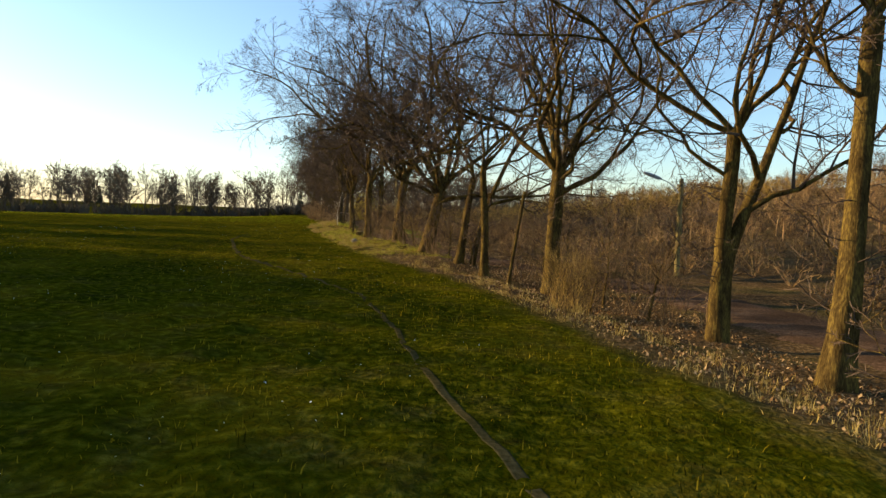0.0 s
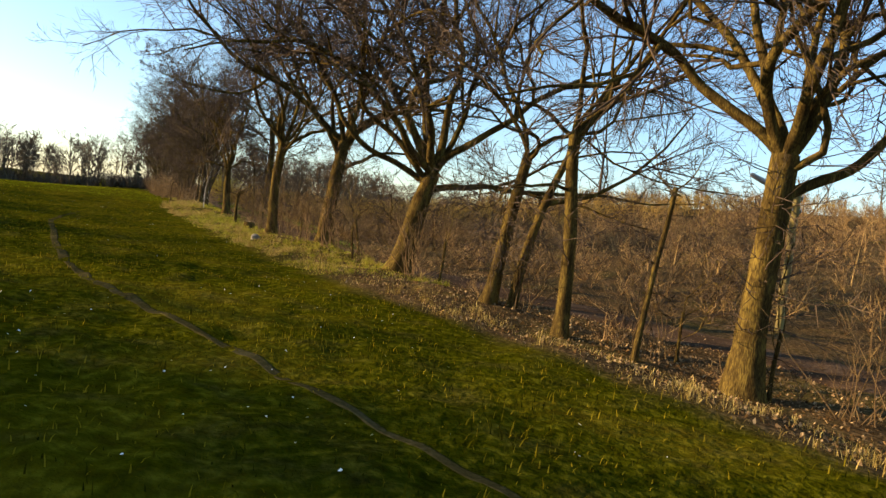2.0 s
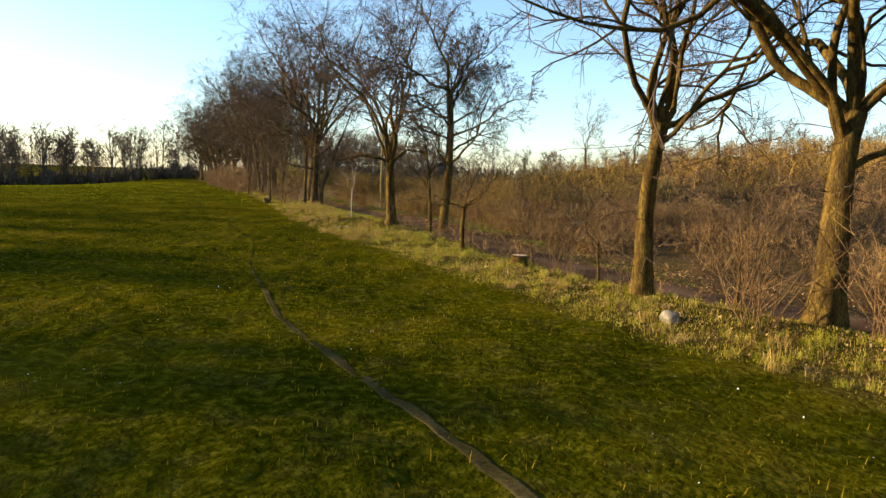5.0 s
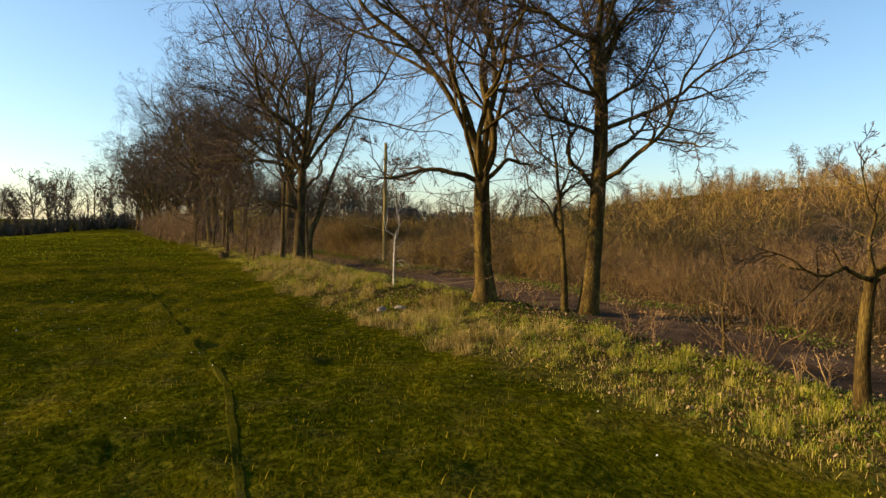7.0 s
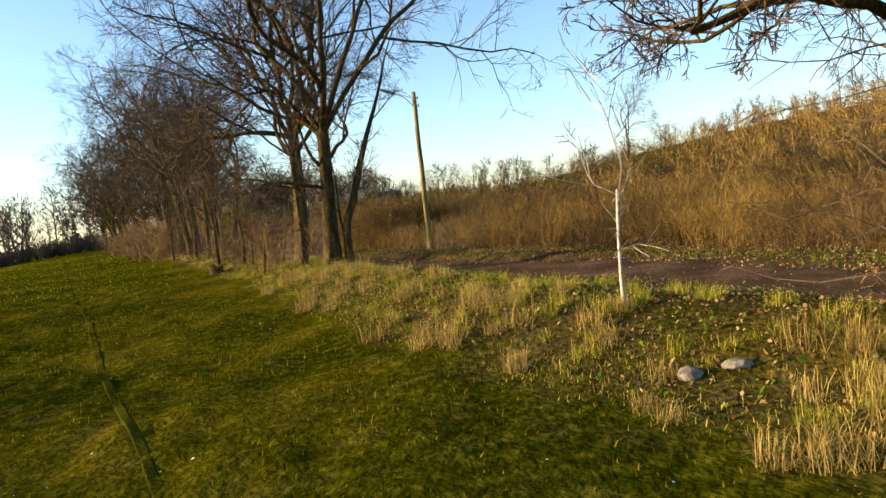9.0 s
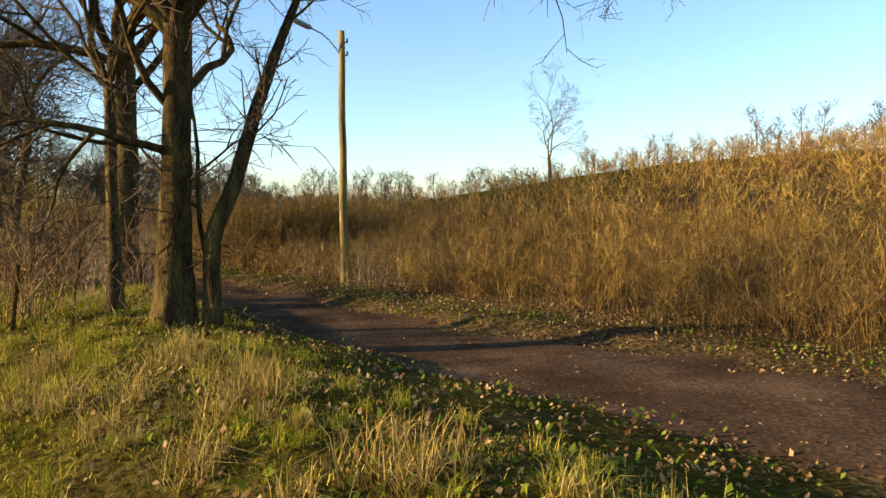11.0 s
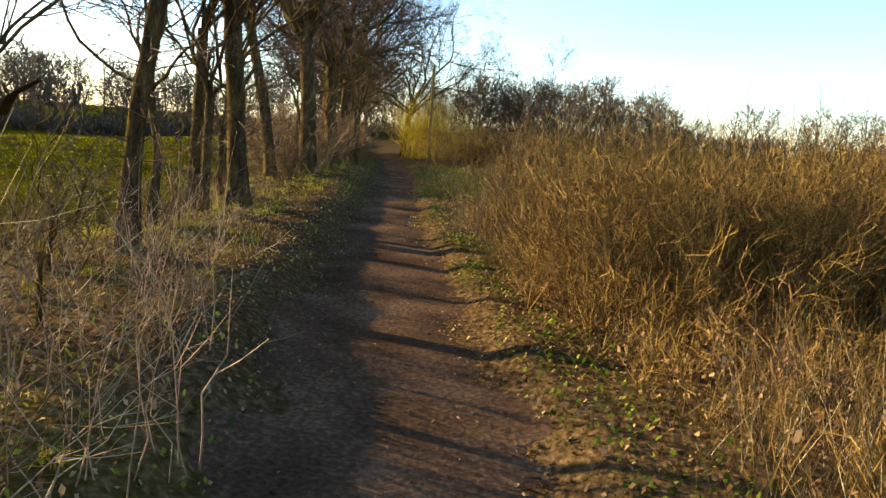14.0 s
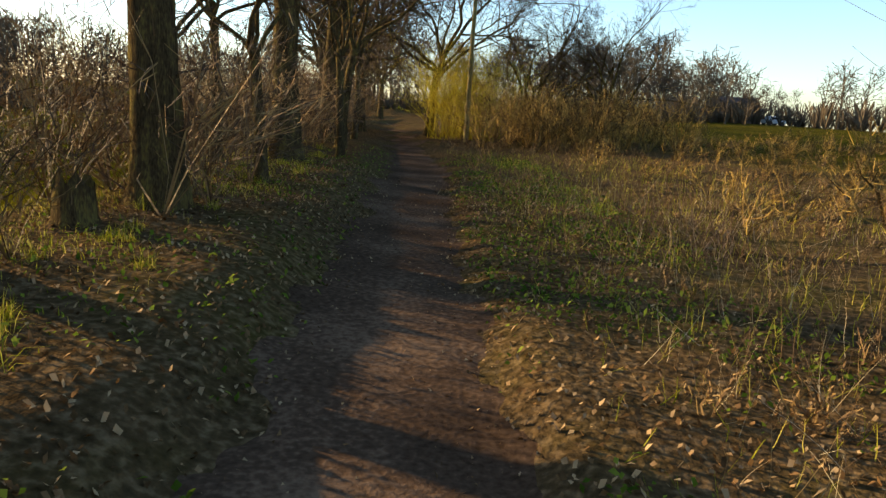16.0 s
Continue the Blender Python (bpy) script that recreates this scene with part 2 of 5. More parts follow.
def height(x, y):
    """The ground's height: a level field, the hedge bank, the path and the scrub hill."""
    x, y = np.asarray(x, float), np.asarray(y, float)
    tx, px = np.interp(y, TREE_Y, TREE_X), np.interp(y, PATH_Y, PATH_X)
    z = np.interp(y, BANK_Y, BANK_Z) * np.exp(-(((x - tx) / 1.7) ** 2))
    beyond = x - px
    z = z + smooth((beyond - 1.5) / 55) * 6.3 * (1 - 0.75 * smooth((y - 85) / 40)) * (1 - smooth((x - 160) / 200)) * np.interp(y, (-60, -10, 10, 30, 48), (0.0, 0.1, 0.38, 0.72, 1.0))
    z = z + smooth((x - tx) / 2.0) * -0.3 * (1 - smooth((y - 30) / 12)) * (1 - smooth((beyond - 3) / 10))
    wide = np.interp(y, HALF_Y, HALF_X)
    z = z - 0.16 * smooth((wide + 0.3 - np.abs(beyond)) / 0.45) * smooth((y - 50) / 8)
    z = z + 0.10 * np.exp(-(((beyond + wide + 0.7) / 0.5) ** 2)) * smooth((y - 54) / 6)
    far = smooth((np.hypot(x - 6, y - 40) - 60) / 100)
    z = z - 2.5 * smooth((np.hypot(x - 6, y - 30) - 45) / 110) * smooth((np.interp(y, EDGE_Y, EDGE_X) - x - 4) / 25)
    field = smooth((np.interp(y, EDGE_Y, EDGE_X) - x) / 3)
    rough = 0.05 * (1 - field) * (1 - smooth((1.4 - abs(beyond)) / 0.8)) + 0.022
    z = z + rough * lumps(x * 1.6, y * 1.6) * (1 - far)
    z = z + tufts(x, y) * (0.35 + 0.65 * field) * smooth((np.abs(beyond) - 1.6) / 0.8) * (1 - far)
    return z


def ground_z(x, y):
    return float(height(x, y))


def litter_share(x, y):
    """How far the turf gives way to litter: over the bank, the path's verges and the scrub."""
    e, px = np.interp(y, EDGE_Y, EDGE_X), np.interp(y, PATH_Y, PATH_X)
    share = smooth((x - e + 0.3) / 1.0)
    meadow = smooth((x - px - 9) / 6) * smooth((y - 72) / 8)
    bank = smooth((y - 16) / 6) * (1 - smooth((y - 61) / 4)) * smooth((px - x - 1.2) / 0.6)
    return share * (1 - 0.75 * meadow) * (1 - 0.6 * bank)


# ---- mesh helpers ----
def mesh_of(name, verts, faces, mat, smooth_faces=True):
    me = bpy.data.meshes.new(name)
    verts = np.asarray(verts, np.float32).reshape(-1, 3)
    faces = np.asarray(faces, np.int32)
    me.vertices.add(len(verts))
    me.vertices.foreach_set("co", verts.ravel())
    k = faces.shape[1]
    me.loops.add(faces.size)
    me.loops.foreach_set("vertex_index", faces.ravel())
    me.polygons.add(len(faces))
    me.polygons.foreach_set("loop_start", np.arange(0, faces.size, k, dtype=np.int32))
    if smooth_faces:
        me.polygons.foreach_set("use_smooth", np.ones(len(faces), bool))
    me.update(calc_edges=True)
    me.materials.append(mat)
    return me


def part(name, me, parent, label=""):
    ob = new(name, me)
    ob.parent = parent
    return tagged(ob, label)


def bm_mesh(name, bm, mat, smooth_faces=False):
    me = bpy.data.meshes.new(name)
    bm.to_mesh(me)
    bm.free()
    me.materials.append(mat)
    if smooth_faces:
        me.polygons.foreach_set("use_smooth", np.ones(len(me.polygons), bool))
    return me


def tubes(lines, sides):
    """Vertices and quads of tapered tubes along many polylines of one length: lines (n, k, 4) of x, y, z, radius."""
    lines = np.asarray(lines, float)
    n, k, _ = lines.shape
    pts, rad = lines[..., :3], lines[..., 3]
    d = np.gradient(pts, axis=1)
    d /= np.linalg.norm(d, axis=-1, keepdims=True) + 1e-9
    u = np.empty_like(d)
    ref = np.where(np.abs(d[:, 0, 2:3]) > 0.8, np.array([1.0, 0, 0]), np.array([0, 0, 1.0]))
    last = np.cross(d[:, 0], ref)
    for j in range(k):
        last = last - (last * d[:, j]).sum(-1, keepdims=True) * d[:, j]
        last /= np.linalg.norm(last, axis=-1, keepdims=True) + 1e-9
        u[:, j] = last
    v = np.cross(d, u)
    ang = np.arange(sides) * 2 * math.pi / sides
    ring = np.cos(ang)[:, None] * u[:, :, None] + np.sin(ang)[:, None] * v[:, :, None]
    verts = (pts[:, :, None] + ring * rad[:, :, None, None]).reshape(-1, 3)
    i = np.arange(n)[:, None, None] * k * sides
    j = np.arange(k - 1)[None, :, None] * sides
    s = np.arange(sides)[None, None, :]
    s2 = (s + 1) % sides
    quads = np.stack([i + j + s, i + j + s2, i + j + sides + s2, i + j + sides + s], -1).reshape(-1, 4)
    return verts, quads


def ribbons(lines):
    """Vertices and quads of thin tapered strips along many polylines of one length: for the finest twigs."""
    lines = np.asarray(lines, float)
    n, k, _ = lines.shape
    pts, rad = lines[..., :3], lines[..., 3]
    d = pts[:, -1] - pts[:, 0]
    side = np.cross(d, np.random.default_rng(n).normal(0, 1, (n, 3)))
    side /= np.linalg.norm(side, axis=-1, keepdims=True) + 1e-9
    off = side[:, None] * rad[..., None] * 1.35
    verts = np.stack([pts - off, pts + off], 2).reshape(-1, 3)
    i = np.arange(n)[:, None] * k * 2 + np.arange(k - 1)[None] * 2
    return verts, np.stack([i, i + 1, i + 3, i + 2], -1).reshape(-1, 4)


def join(pieces):
    verts, quads, at = [], [], 0
    for v, q in pieces:
        verts.append(v)
        quads.append(q + at)
        at += len(v)
    return np.concatenate(verts), np.concatenate(quads)


def tube_mesh(name, lines, mat):
    """One mesh of all polylines, given as lists of (x, y, z, r); sides by thickness."""
    groups = {}
    for line in lines:
        r = max(p[3] for p in line)
        sides = 12 if r > 0.15 else 8 if r > 0.06 else 5 if r > 0.02 else 3 if r > 0.0075 else 1
        groups.setdefault((len(line), sides), []).append(line)
    return mesh_of(name, *join([tubes(g, n) if n > 1 else ribbons(g) for (_, n), g in groups.items()]), mat)


def trunk_mesh(name, line, mat, seed):
    """A thick stem with ridged, lumpy bark and a buttressed foot."""
    line = np.asarray(line, float)
    k = len(line)
    t = np.linspace(0, k - 1, k * 3)
    fine = np.stack([np.interp(t, np.arange(k), line[:, c]) for c in range(4)], -1)
    for c in range(3):
        fine[1:-1, c] = (fine[:-2, c] + 2 * fine[1:-1, c] + fine[2:, c]) / 4
    sides = 14
    verts, quads = tubes(fine[None], sides)
    ring = verts.reshape(len(fine), sides, 3)
    mid = fine[:, None, :3]
    ang = np.arange(sides)[None] * 2 * math.pi / sides
    h = fine[:, 2:3]
    foot = np.exp(-h / 0.35)
    lump = 0.05 * np.sin(ang * 2 + h * 1.7 + seed) + 0.035 * np.sin(ang * 5 - h * 2.3 + seed * 2) + 0.03 * np.sin(ang * 9 + 3 * np.sin(h * 3 + seed)) + 0.16 * foot * np.sin(ang * 4 + seed)
    lump = lump + np.random.default_rng(seed).normal(0, 0.018, lump.shape)
    ring = mid + (ring - mid) * (1 + lump)[..., None]
    return mesh_of(name, ring.reshape(-1, 3), quads, mat)


# ---- bare trees ----
def grow(rng, p, d, length, r0, r1, wobble, lift, k):
    """One branch as a list of (x, y, z, r), and its directions."""
    line, ways = [(*p, r0)], [tuple(d)]
    x, y, z = p
    dx, dy, dz = d
    step = length / (k - 1)
    for i in range(1, k):
        dx += rng.uniform(-wobble, wobble)
        dy += rng.uniform(-wobble, wobble)
        dz += rng.uniform(-wobble, wobble) + lift
        if k > 5 and rng.random() < 0.3:
            kick = 1.6 * wobble
            dx, dy, dz = dx + rng.uniform(-kick, kick), dy + rng.uniform(-kick, kick), dz + rng.uniform(-0.6 * kick, kick)
        m = math.sqrt(dx * dx + dy * dy + dz * dz)
        dx, dy, dz = dx / m, dy / m, dz / m
        x, y, z = x + dx * step, y + dy * step, z + dz * step
        line.append((x, y, z, r0 + (r1 - r0) * i / (k - 1)))
        ways.append((dx, dy, dz))
    return line, ways


def aside(rng, d, angle):
    """A direction that leaves d by the angle, to a random side."""
    d = Vector(d)
    s = d.cross(Vector((rng.gauss(0, 1), rng.gauss(0, 1), rng.gauss(0, 1)))).normalized()
    return tuple((d * math.cos(angle) + s * math.sin(angle)).normalized())


def spread(rng, line, ways, level, spec, out):
    """Side branches of a branch, and theirs in turn. spec by level: count, length share, angle, wobble, lift, points."""
    if level >= len(spec):
        return
    count, share, angle, wobble, lift, k = spec[level]
    length = sum(math.dist(line[i][:3], line[i + 1][:3]) for i in range(len(line) - 1))
    for c in range(count):
        f = 0.22 + 0.78 * (c + rng.random()) / count
        at = f * (len(line) - 1)
        i = min(int(at), len(line) - 2)
        g = at - i
        p = [line[i][m] + (line[i + 1][m] - line[i][m]) * g for m in range(4)]
        d = aside(rng, ways[i + 1], radians(angle) * rng.uniform(0.7, 1.25))
        size = length * share * (1.25 - 0.75 * f) * rng.uniform(0.7, 1.2)
        r = max(0.0035 if level < 3 else 0.003, min(p[3] * 0.7, size * 0.018))
        sub, w = grow(rng, p[:3], d, size, r, max(0.0025, r * 0.35), wobble, lift, k)
        out.setdefault(level, []).append(sub)
        spread(rng, sub, w, level + 1, spec, out)


OAK = ((8, 0.46, 50, 0.34, 0.04, 7), (7, 0.5, 48, 0.32, 0.02, 5), (6, 0.55, 46, 0.26, -0.01, 3), (5, 0.6, 42, 0.15, 0.0, 2))
FINE = ((6, 0.5, 48, 0.22, 0.05, 5), (6, 0.55, 44, 0.22, 0.02, 3), (6, 0.6, 42, 0.18, -0.01, 3), (4, 0.6, 40, 0.15, 0.0, 2))
SLIM = ((7, 0.32, 42, 0.25, 0.05, 4), (5, 0.5, 42, 0.2, 0.0, 3), (4, 0.6, 40, 0.15, 0.0, 3))
STEM = ((7, 0.2, 40, 0.25, 0.08, 5), (4, 0.5, 42, 0.2, 0.02, 3), (4, 0.6, 40, 0.15, 0.0, 2))
FAR = ((6, 0.5, 48, 0.22, 0.05, 4), (5, 0.55, 44, 0.22, 0.02, 3), (5, 0.6, 42, 0.18, 0.0, 2), (2, 0.6, 40, 0.15, 0.0, 2))


def bare_tree(name, label, x, y, seed, tall, radius, fork, limbs, spec=OAK, lean=(0, 0), stems=(), bark=None, twig=None, group="hedgerow trees", sink=0.1, at=None, plain=False):
    """A leafless tree: trunk, limbs and a crown of twigs. limbs: (degrees round from +x, degrees above level, share of the crown's length)."""
    rng = random.Random(seed)
    bark, twig = bark or M_BARK, twig or M_TWIG
    root = new(name)
    root.location = at or (x, y, ground_z(x, y) - sink)
    tagged(root, label, "tree", group)
    k = 9
    trunk, ways = grow(rng, (0, 0, 0), Vector((lean[0], lean[1], 1)).normalized(), fork, radius, radius * 0.78, 0.045, 0.03, k)
    flare = [(1.5, 0), (1.18, 1), (1.05, 2)]
    trunk = [(p[0], p[1], p[2], p[3] * dict((b, a) for a, b in flare).get(i, 1)) for i, p in enumerate(trunk)]
    top = trunk[-1]
    part("trunk", trunk_mesh("trunk", trunk, bark, seed) if radius > 0.06 and not plain else tube_mesh("trunk", [trunk], bark), root)
    out = {}
    if not limbs:
        n = rng.randint(4, 6)
        turn = rng.uniform(0, 360)
        limbs = [(turn + i * 360 / n + rng.uniform(-20, 20), rng.uniform(38, 72), rng.uniform(0.75, 1.05)) for i in range(n)]
        limbs.append((rng.uniform(0, 360), 82, 1.05))
    if radius > 0.15 and not plain:
        limbs = list(limbs) + [(rng.uniform(0, 360), rng.uniform(45, 80), rng.uniform(0.6, 0.9), rng.uniform(0.8, 0.94)) for c in range(3)]
    for i, limb in enumerate(limbs):
        az, el, share = limb[:3]
        f = limb[3] if len(limb) > 3 else 1.0
        j = f * (k - 1)
        a = min(int(j), k - 2)
        p = [trunk[a][m] + (trunk[a + 1][m] - trunk[a][m]) * (j - a) for m in range(4)]
        d = (math.cos(radians(az)) * math.cos(radians(el)), math.sin(radians(az)) * math.cos(radians(el)), math.sin(radians(el)))
        r = p[3] * (0.47 if f > 0.95 else 0.38) * (0.75 + 0.35 * share)
        base = (p[0] - d[0] * 0.1, p[1] - d[1] * 0.1, p[2] - 0.12)
        line, w = grow(rng, base, d, (tall - fork) * share, r, r * 0.12, 0.34, 0.045, 14)
        part("limb", trunk_mesh("limb", line, bark, seed + i) if r > 0.07 and not plain else tube_mesh("limb", [line], bark), root)
        spread(rng, line, w, 0, spec, out)
    for sx, sy, d, r, size, *bend in stems:
        rise = bend[0] if bend else 0.0
        foot = [(sx, sy, 0, r * 1.25), (sx, sy, rise * 0.5, r * 1.05)] if bend else []
        line, w = grow(rng, (sx, sy, rise), Vector(d).normalized(), size, r, r * 0.07, 0.1, 0.02, 11)
        line, w = foot + line, [(0, 0, 1)] * len(foot) + w
        part("stem", trunk_mesh("stem", line, bark, seed + 9) if r > 0.07 else tube_mesh("stem", [line], bark), root)
        spread(rng, line, w, 0, STEM if lean == (0, 0) and r > 0.1 else spec, out)
    for line in out.get(0, []):
        part("branch", tube_mesh("branch", [[(x, y, z, max(r, 0.012)) for x, y, z, r in line]] if plain else [line], bark), root)
    if not plain and radius > 0.1:
        dead = []
        for c in range(34):
            f = rng.uniform(0.18, 1.0) * (k - 1)
            a = min(int(f), k - 2)
            p = [trunk[a][m] + (trunk[a + 1][m] - trunk[a][m]) * (f - a) for m in range(3)]
            t = rng.uniform(0, 6.283)
            d = Vector((math.cos(t), math.sin(t), rng.uniform(-0.25, 0.5))).normalized()
            sub, w = grow(rng, p, tuple(d), rng.uniform(0.35, 1.75 if radius > 0.15 else 1.2), rng.uniform(0.006, 0.012), 0.003, 0.3, 0.0, 5)
            dead.append(sub)
            for q in (2, 3, 3, 4):
                dead.append(grow(rng, sub[q][:3], aside(rng, w[q], 0.8), rng.uniform(0.15, 0.45), 0.005, 0.0025, 0.25, 0.0, 3)[0])
        part("dead_twig_growth", tube_mesh("dead_twig_growth", dead, twig), root, "short dead side twigs on the trunk")
    rest = [b for level, some in out.items() if level > 0 for b in some]
    if plain:
        rest = [[(x, y, z, max(r, 0.006)) for x, y, z, r in ln] for ln in rest]
    if rest:
        part("crown", tube_mesh("crown", rest, twig), root, "fine bare brown twigs")
    return root


# ---- ground ----
def ground():
    def axis(lo, a, b, hi, fine):
        near = np.arange(a, b, fine)
        left = a - np.geomspace(fine, a - lo, 34)[::-1]
        right = near[-1] + np.geomspace(fine, hi - near[-1], 34)
        return np.concatenate([left, near, right])
    xs, ys = axis(-2500, -8, 24, 2500, 0.17), axis(-2500, -12, 92, 2500, 0.2)
    X, Y = np.meshgrid(xs, ys)
    Z = height(X, Y)
    nx, ny = len(xs), len(ys)
    i, j = np.meshgrid(np.arange(nx - 1), np.arange(ny - 1))
    a = j * nx + i
    quads = np.stack([a, a + 1, a + nx + 1, a + nx], -1).reshape(-1, 4)
    me = mesh_of("ground", np.stack([X, Y, Z], -1), quads, ground_material())
    attr = me.attributes.new("litter", "FLOAT", "POINT")
    attr.data.foreach_set("value", litter_share(X, Y).ravel().astype(np.float32))
    tagged(new("ground", me), "green meadow turf with leaf litter along the hedge bank", "ground", kind="structure")


def strip(name, label, y0, y1, xs_of, half, mat, lift, seed):
    """A worn ribbon with uneven edges laid on the ground."""
    rng = np.random.default_rng(seed)
    ys = np.arange(y0, y1, 0.16)
    cols = np.linspace(-1, 1, 9)
    walkw = np.convolve(rng.normal(0, 1, len(ys) + 12), np.ones(6) / 6, "same")[6:-6]
    walkv = np.convolve(rng.normal(0, 1, len(ys) + 12), np.ones(6) / 6, "same")[6:-6]
    c = xs_of(ys)
    w = half(ys)
    L, R = c - w * (1 + 0.3 * walkw), c + w * (1 + 0.3 * walkv)
    X = L[:, None] + (R - L)[:, None] * (cols[None] + 1) / 2
    Y = np.repeat(ys[:, None], 9, 1)
    Z = height(X, Y) + lift * (1 - np.abs(cols[None]) ** 6) + 0.004 - 0.03 * (np.abs(cols[None]) == 1)
    i, j = np.meshgrid(np.arange(8), np.arange(len(ys) - 1))
    a = j * 9 + i
    me = mesh_of(name, np.stack([X, Y, Z], -1), np.stack([a, a + 1, a + 10, a + 9], -1).reshape(-1, 4), mat)
    tagged(new(name, me), label, "path", kind="structure")


ground()
strip("dirt_path", "brown earth path strewn with dead leaves", -40, 150, lambda y: np.interp(y, PATH_Y, PATH_X),
      lambda y: np.interp(y, HALF_Y, HALF_X), M_DIRT, 0.02, 3)
strip("worn_track", "narrow bare track trodden into the meadow grass", -30, 34, lambda y: np.interp(y, TRACK_Y, TRACK_X),
      lambda y: np.interp(y, (-30, 8, 14, 24, 34), (0.05, 0.055, 0.10, 0.09, 0.03)), M_TRACK, 0.0, 4)
strip("grassy_track", "faint darker strip of trodden grass across the meadow", 30, 125, lambda y: np.interp(y, TRACK_Y, TRACK_X),
      lambda y: np.interp(y, (30, 36, 125), (0.03, 0.06, 0.12)), M_WORN, 0.0, 5)


# ---- hedgerow trees ----
bare_tree("oak_tree", "bare young oak with a slim sunlit trunk on the hedge bank", 18.0, 0.6, 11, 9, 0.14, 4.4, [(175, 40, 0.9), (100, 70, 1.0), (20, 60, 0.9), (280, 60, 0.8), (165, 25, 0.5, 0.8)], lean=(0.10, 0.06))
bare_tree("oak_tree", "bare twin-stemmed oak with crooked limbs on the hedge bank", 18.1, 4.0, 12, 10, 0.13, 3.5,
          [(175, 22, 1.0), (60, 72, 1.05), (185, 55, 0.95), (330, 62, 0.8), (110, 80, 1.0), (200, 35, 0.6, 0.8)], stems=[(0.05, -0.04, (0.3, -0.02, 1), 0.1, 7.0, 1.4)])
bare_tree("oak_tree", "bare oak forking low into stout spreading limbs", 16.6, 10.9, 13, 10.5, 0.21, 3.3,
          [(2, 42, 1.05, 0.85), (180, 34, 0.95), (95, 76, 1.0), (40, 64, 1.05), (205, 58, 0.9), (300, 60, 0.85), (352, 14, 0.55, 0.95), (165, 62, 0.9)])
bare_tree("oak_tree", "slim bare oak rising straight from the bank", 15.0, 13.3, 14, 10, 0.115, 3.4, [(10, 72, 0.95), (100, 84, 1.1), (185, 40, 0.6), (300, 50, 0.6), (30, 45, 0.55), (200, 30, 0.4, 0.75)], spec=FINE, lean=(0.05, 0.02))
bare_tree("oak_tree", "bare oak parting at the ground into two slim trunks", 14.3, 15.1, 15, 9.5, 0.12, 2.9, [(160, 58, 0.8), (20, 62, 0.9), (90, 82, 1.0), (250, 50, 0.6)], spec=FINE, lean=(0.06, 0.03), stems=[(0.45, -0.1, (0.15, 0.05, 1), 0.1, 8)])
bare_tree("oak_tree", "old bare oak with a thick leaning mossy trunk and wide crown", 13.2, 18.5, 16, 11, 0.24, 2.5,
          [(178, 40, 0.8), (165, 62, 1.0), (100, 76, 1.0), (40, 70, 1.05), (5, 22, 0.95, 0.86), (330, 55, 0.9), (220, 50, 0.85), (80, 55, 0.9)], lean=(0.22, 0.04))
bare_tree("oak_tree", "bare oak with a straight dark trunk and arching limbs", 11.85, 24.0, 17, 12, 0.22, 3.3,
          [(175, 44, 1.1), (165, 66, 1.0), (110, 76, 1.0), (20, 66, 1.0), (350, 52, 0.95), (60, 62, 1.0), (270, 60, 0.8), (355, 6, 0.5, 0.72)], lean=(0.05, 0.02))
bare_tree("oak_tree", "bare oak with two upright arms above a slender trunk", 10.3, 26.65, 18, 10.5, 0.165, 3.2,
          [(178, 50, 0.95), (100, 78, 1.0), (5, 30, 0.7), (350, 62, 0.85), (230, 60, 0.8), (40, 60, 0.8)])
bare_tree("hedge_sapling", "thin bare sapling with a forked top on the bank", 15.6, 12.0, 25, 4.0, 0.045, 2.7, [(175, 30, 0.8), (0, 50, 1.0), (90, 70, 0.8), (200, 10, 0.4, 0.6), (340, 15, 0.4, 0.45)], spec=SLIM, lean=(0.05, 0.02))
bare_tree("hedge_sapling", "small gnarled bare sapling at the field's edge", 8.7, 34.2, 19, 3.4, 0.07, 1.5, [(190, 25, 0.9), (340, 40, 1), (100, 70, 0.8), (10, 15, 0.8)], spec=SLIM)
bare_tree("oak_tree", "bare oak with a straight pale trunk beside the path", 9.6, 41.45, 20, 10.5, 0.165, 5.6,
          [(163, 34, 0.75, 0.48), (343, 38, 0.85, 0.5), (340, 14, 0.75, 0.6), (155, 22, 0.65, 0.68), (330, 24, 0.8, 0.7), (250, 25, 0.6, 0.75), (70, 30, 0.7, 0.76), (168, 10, 0.7, 0.82), (350, 16, 0.8, 0.84),
           (340, 34, 0.85, 0.92), (160, 50, 0.9), (30, 60, 0.9), (90, 84, 1.0)], lean=(0.06, 0), stems=[(-0.45, 0.1, (-0.06, 0.05, 1), 0.075, 4.6)])
bare_tree("oak_tree", "bare oak forked into two strong arms on the grassy bank", 7.72, 42.4, 21, 11.5, 0.19, 2.6,
          [(163, 66, 1.0), (100, 86, 1.05), (345, 62, 0.9), (165, 34, 0.36), (235, 50, 0.6), (60, 62, 0.85), (345, 38, 0.32)])
bare_tree("birch_sapling", "thin white birch sapling on the grassy bank", 6.3, 44.8, 22, 3.0, 0.024, 1.3, [(165, 40, 0.6), (330, 55, 0.4), (80, 84, 1.1), (185, 20, 0.45, 0.5), (20, 35, 0.3, 0.7)], spec=SLIM[1:], lean=(-0.06, 0.02), bark=M_BIRCH, sink=0.05)
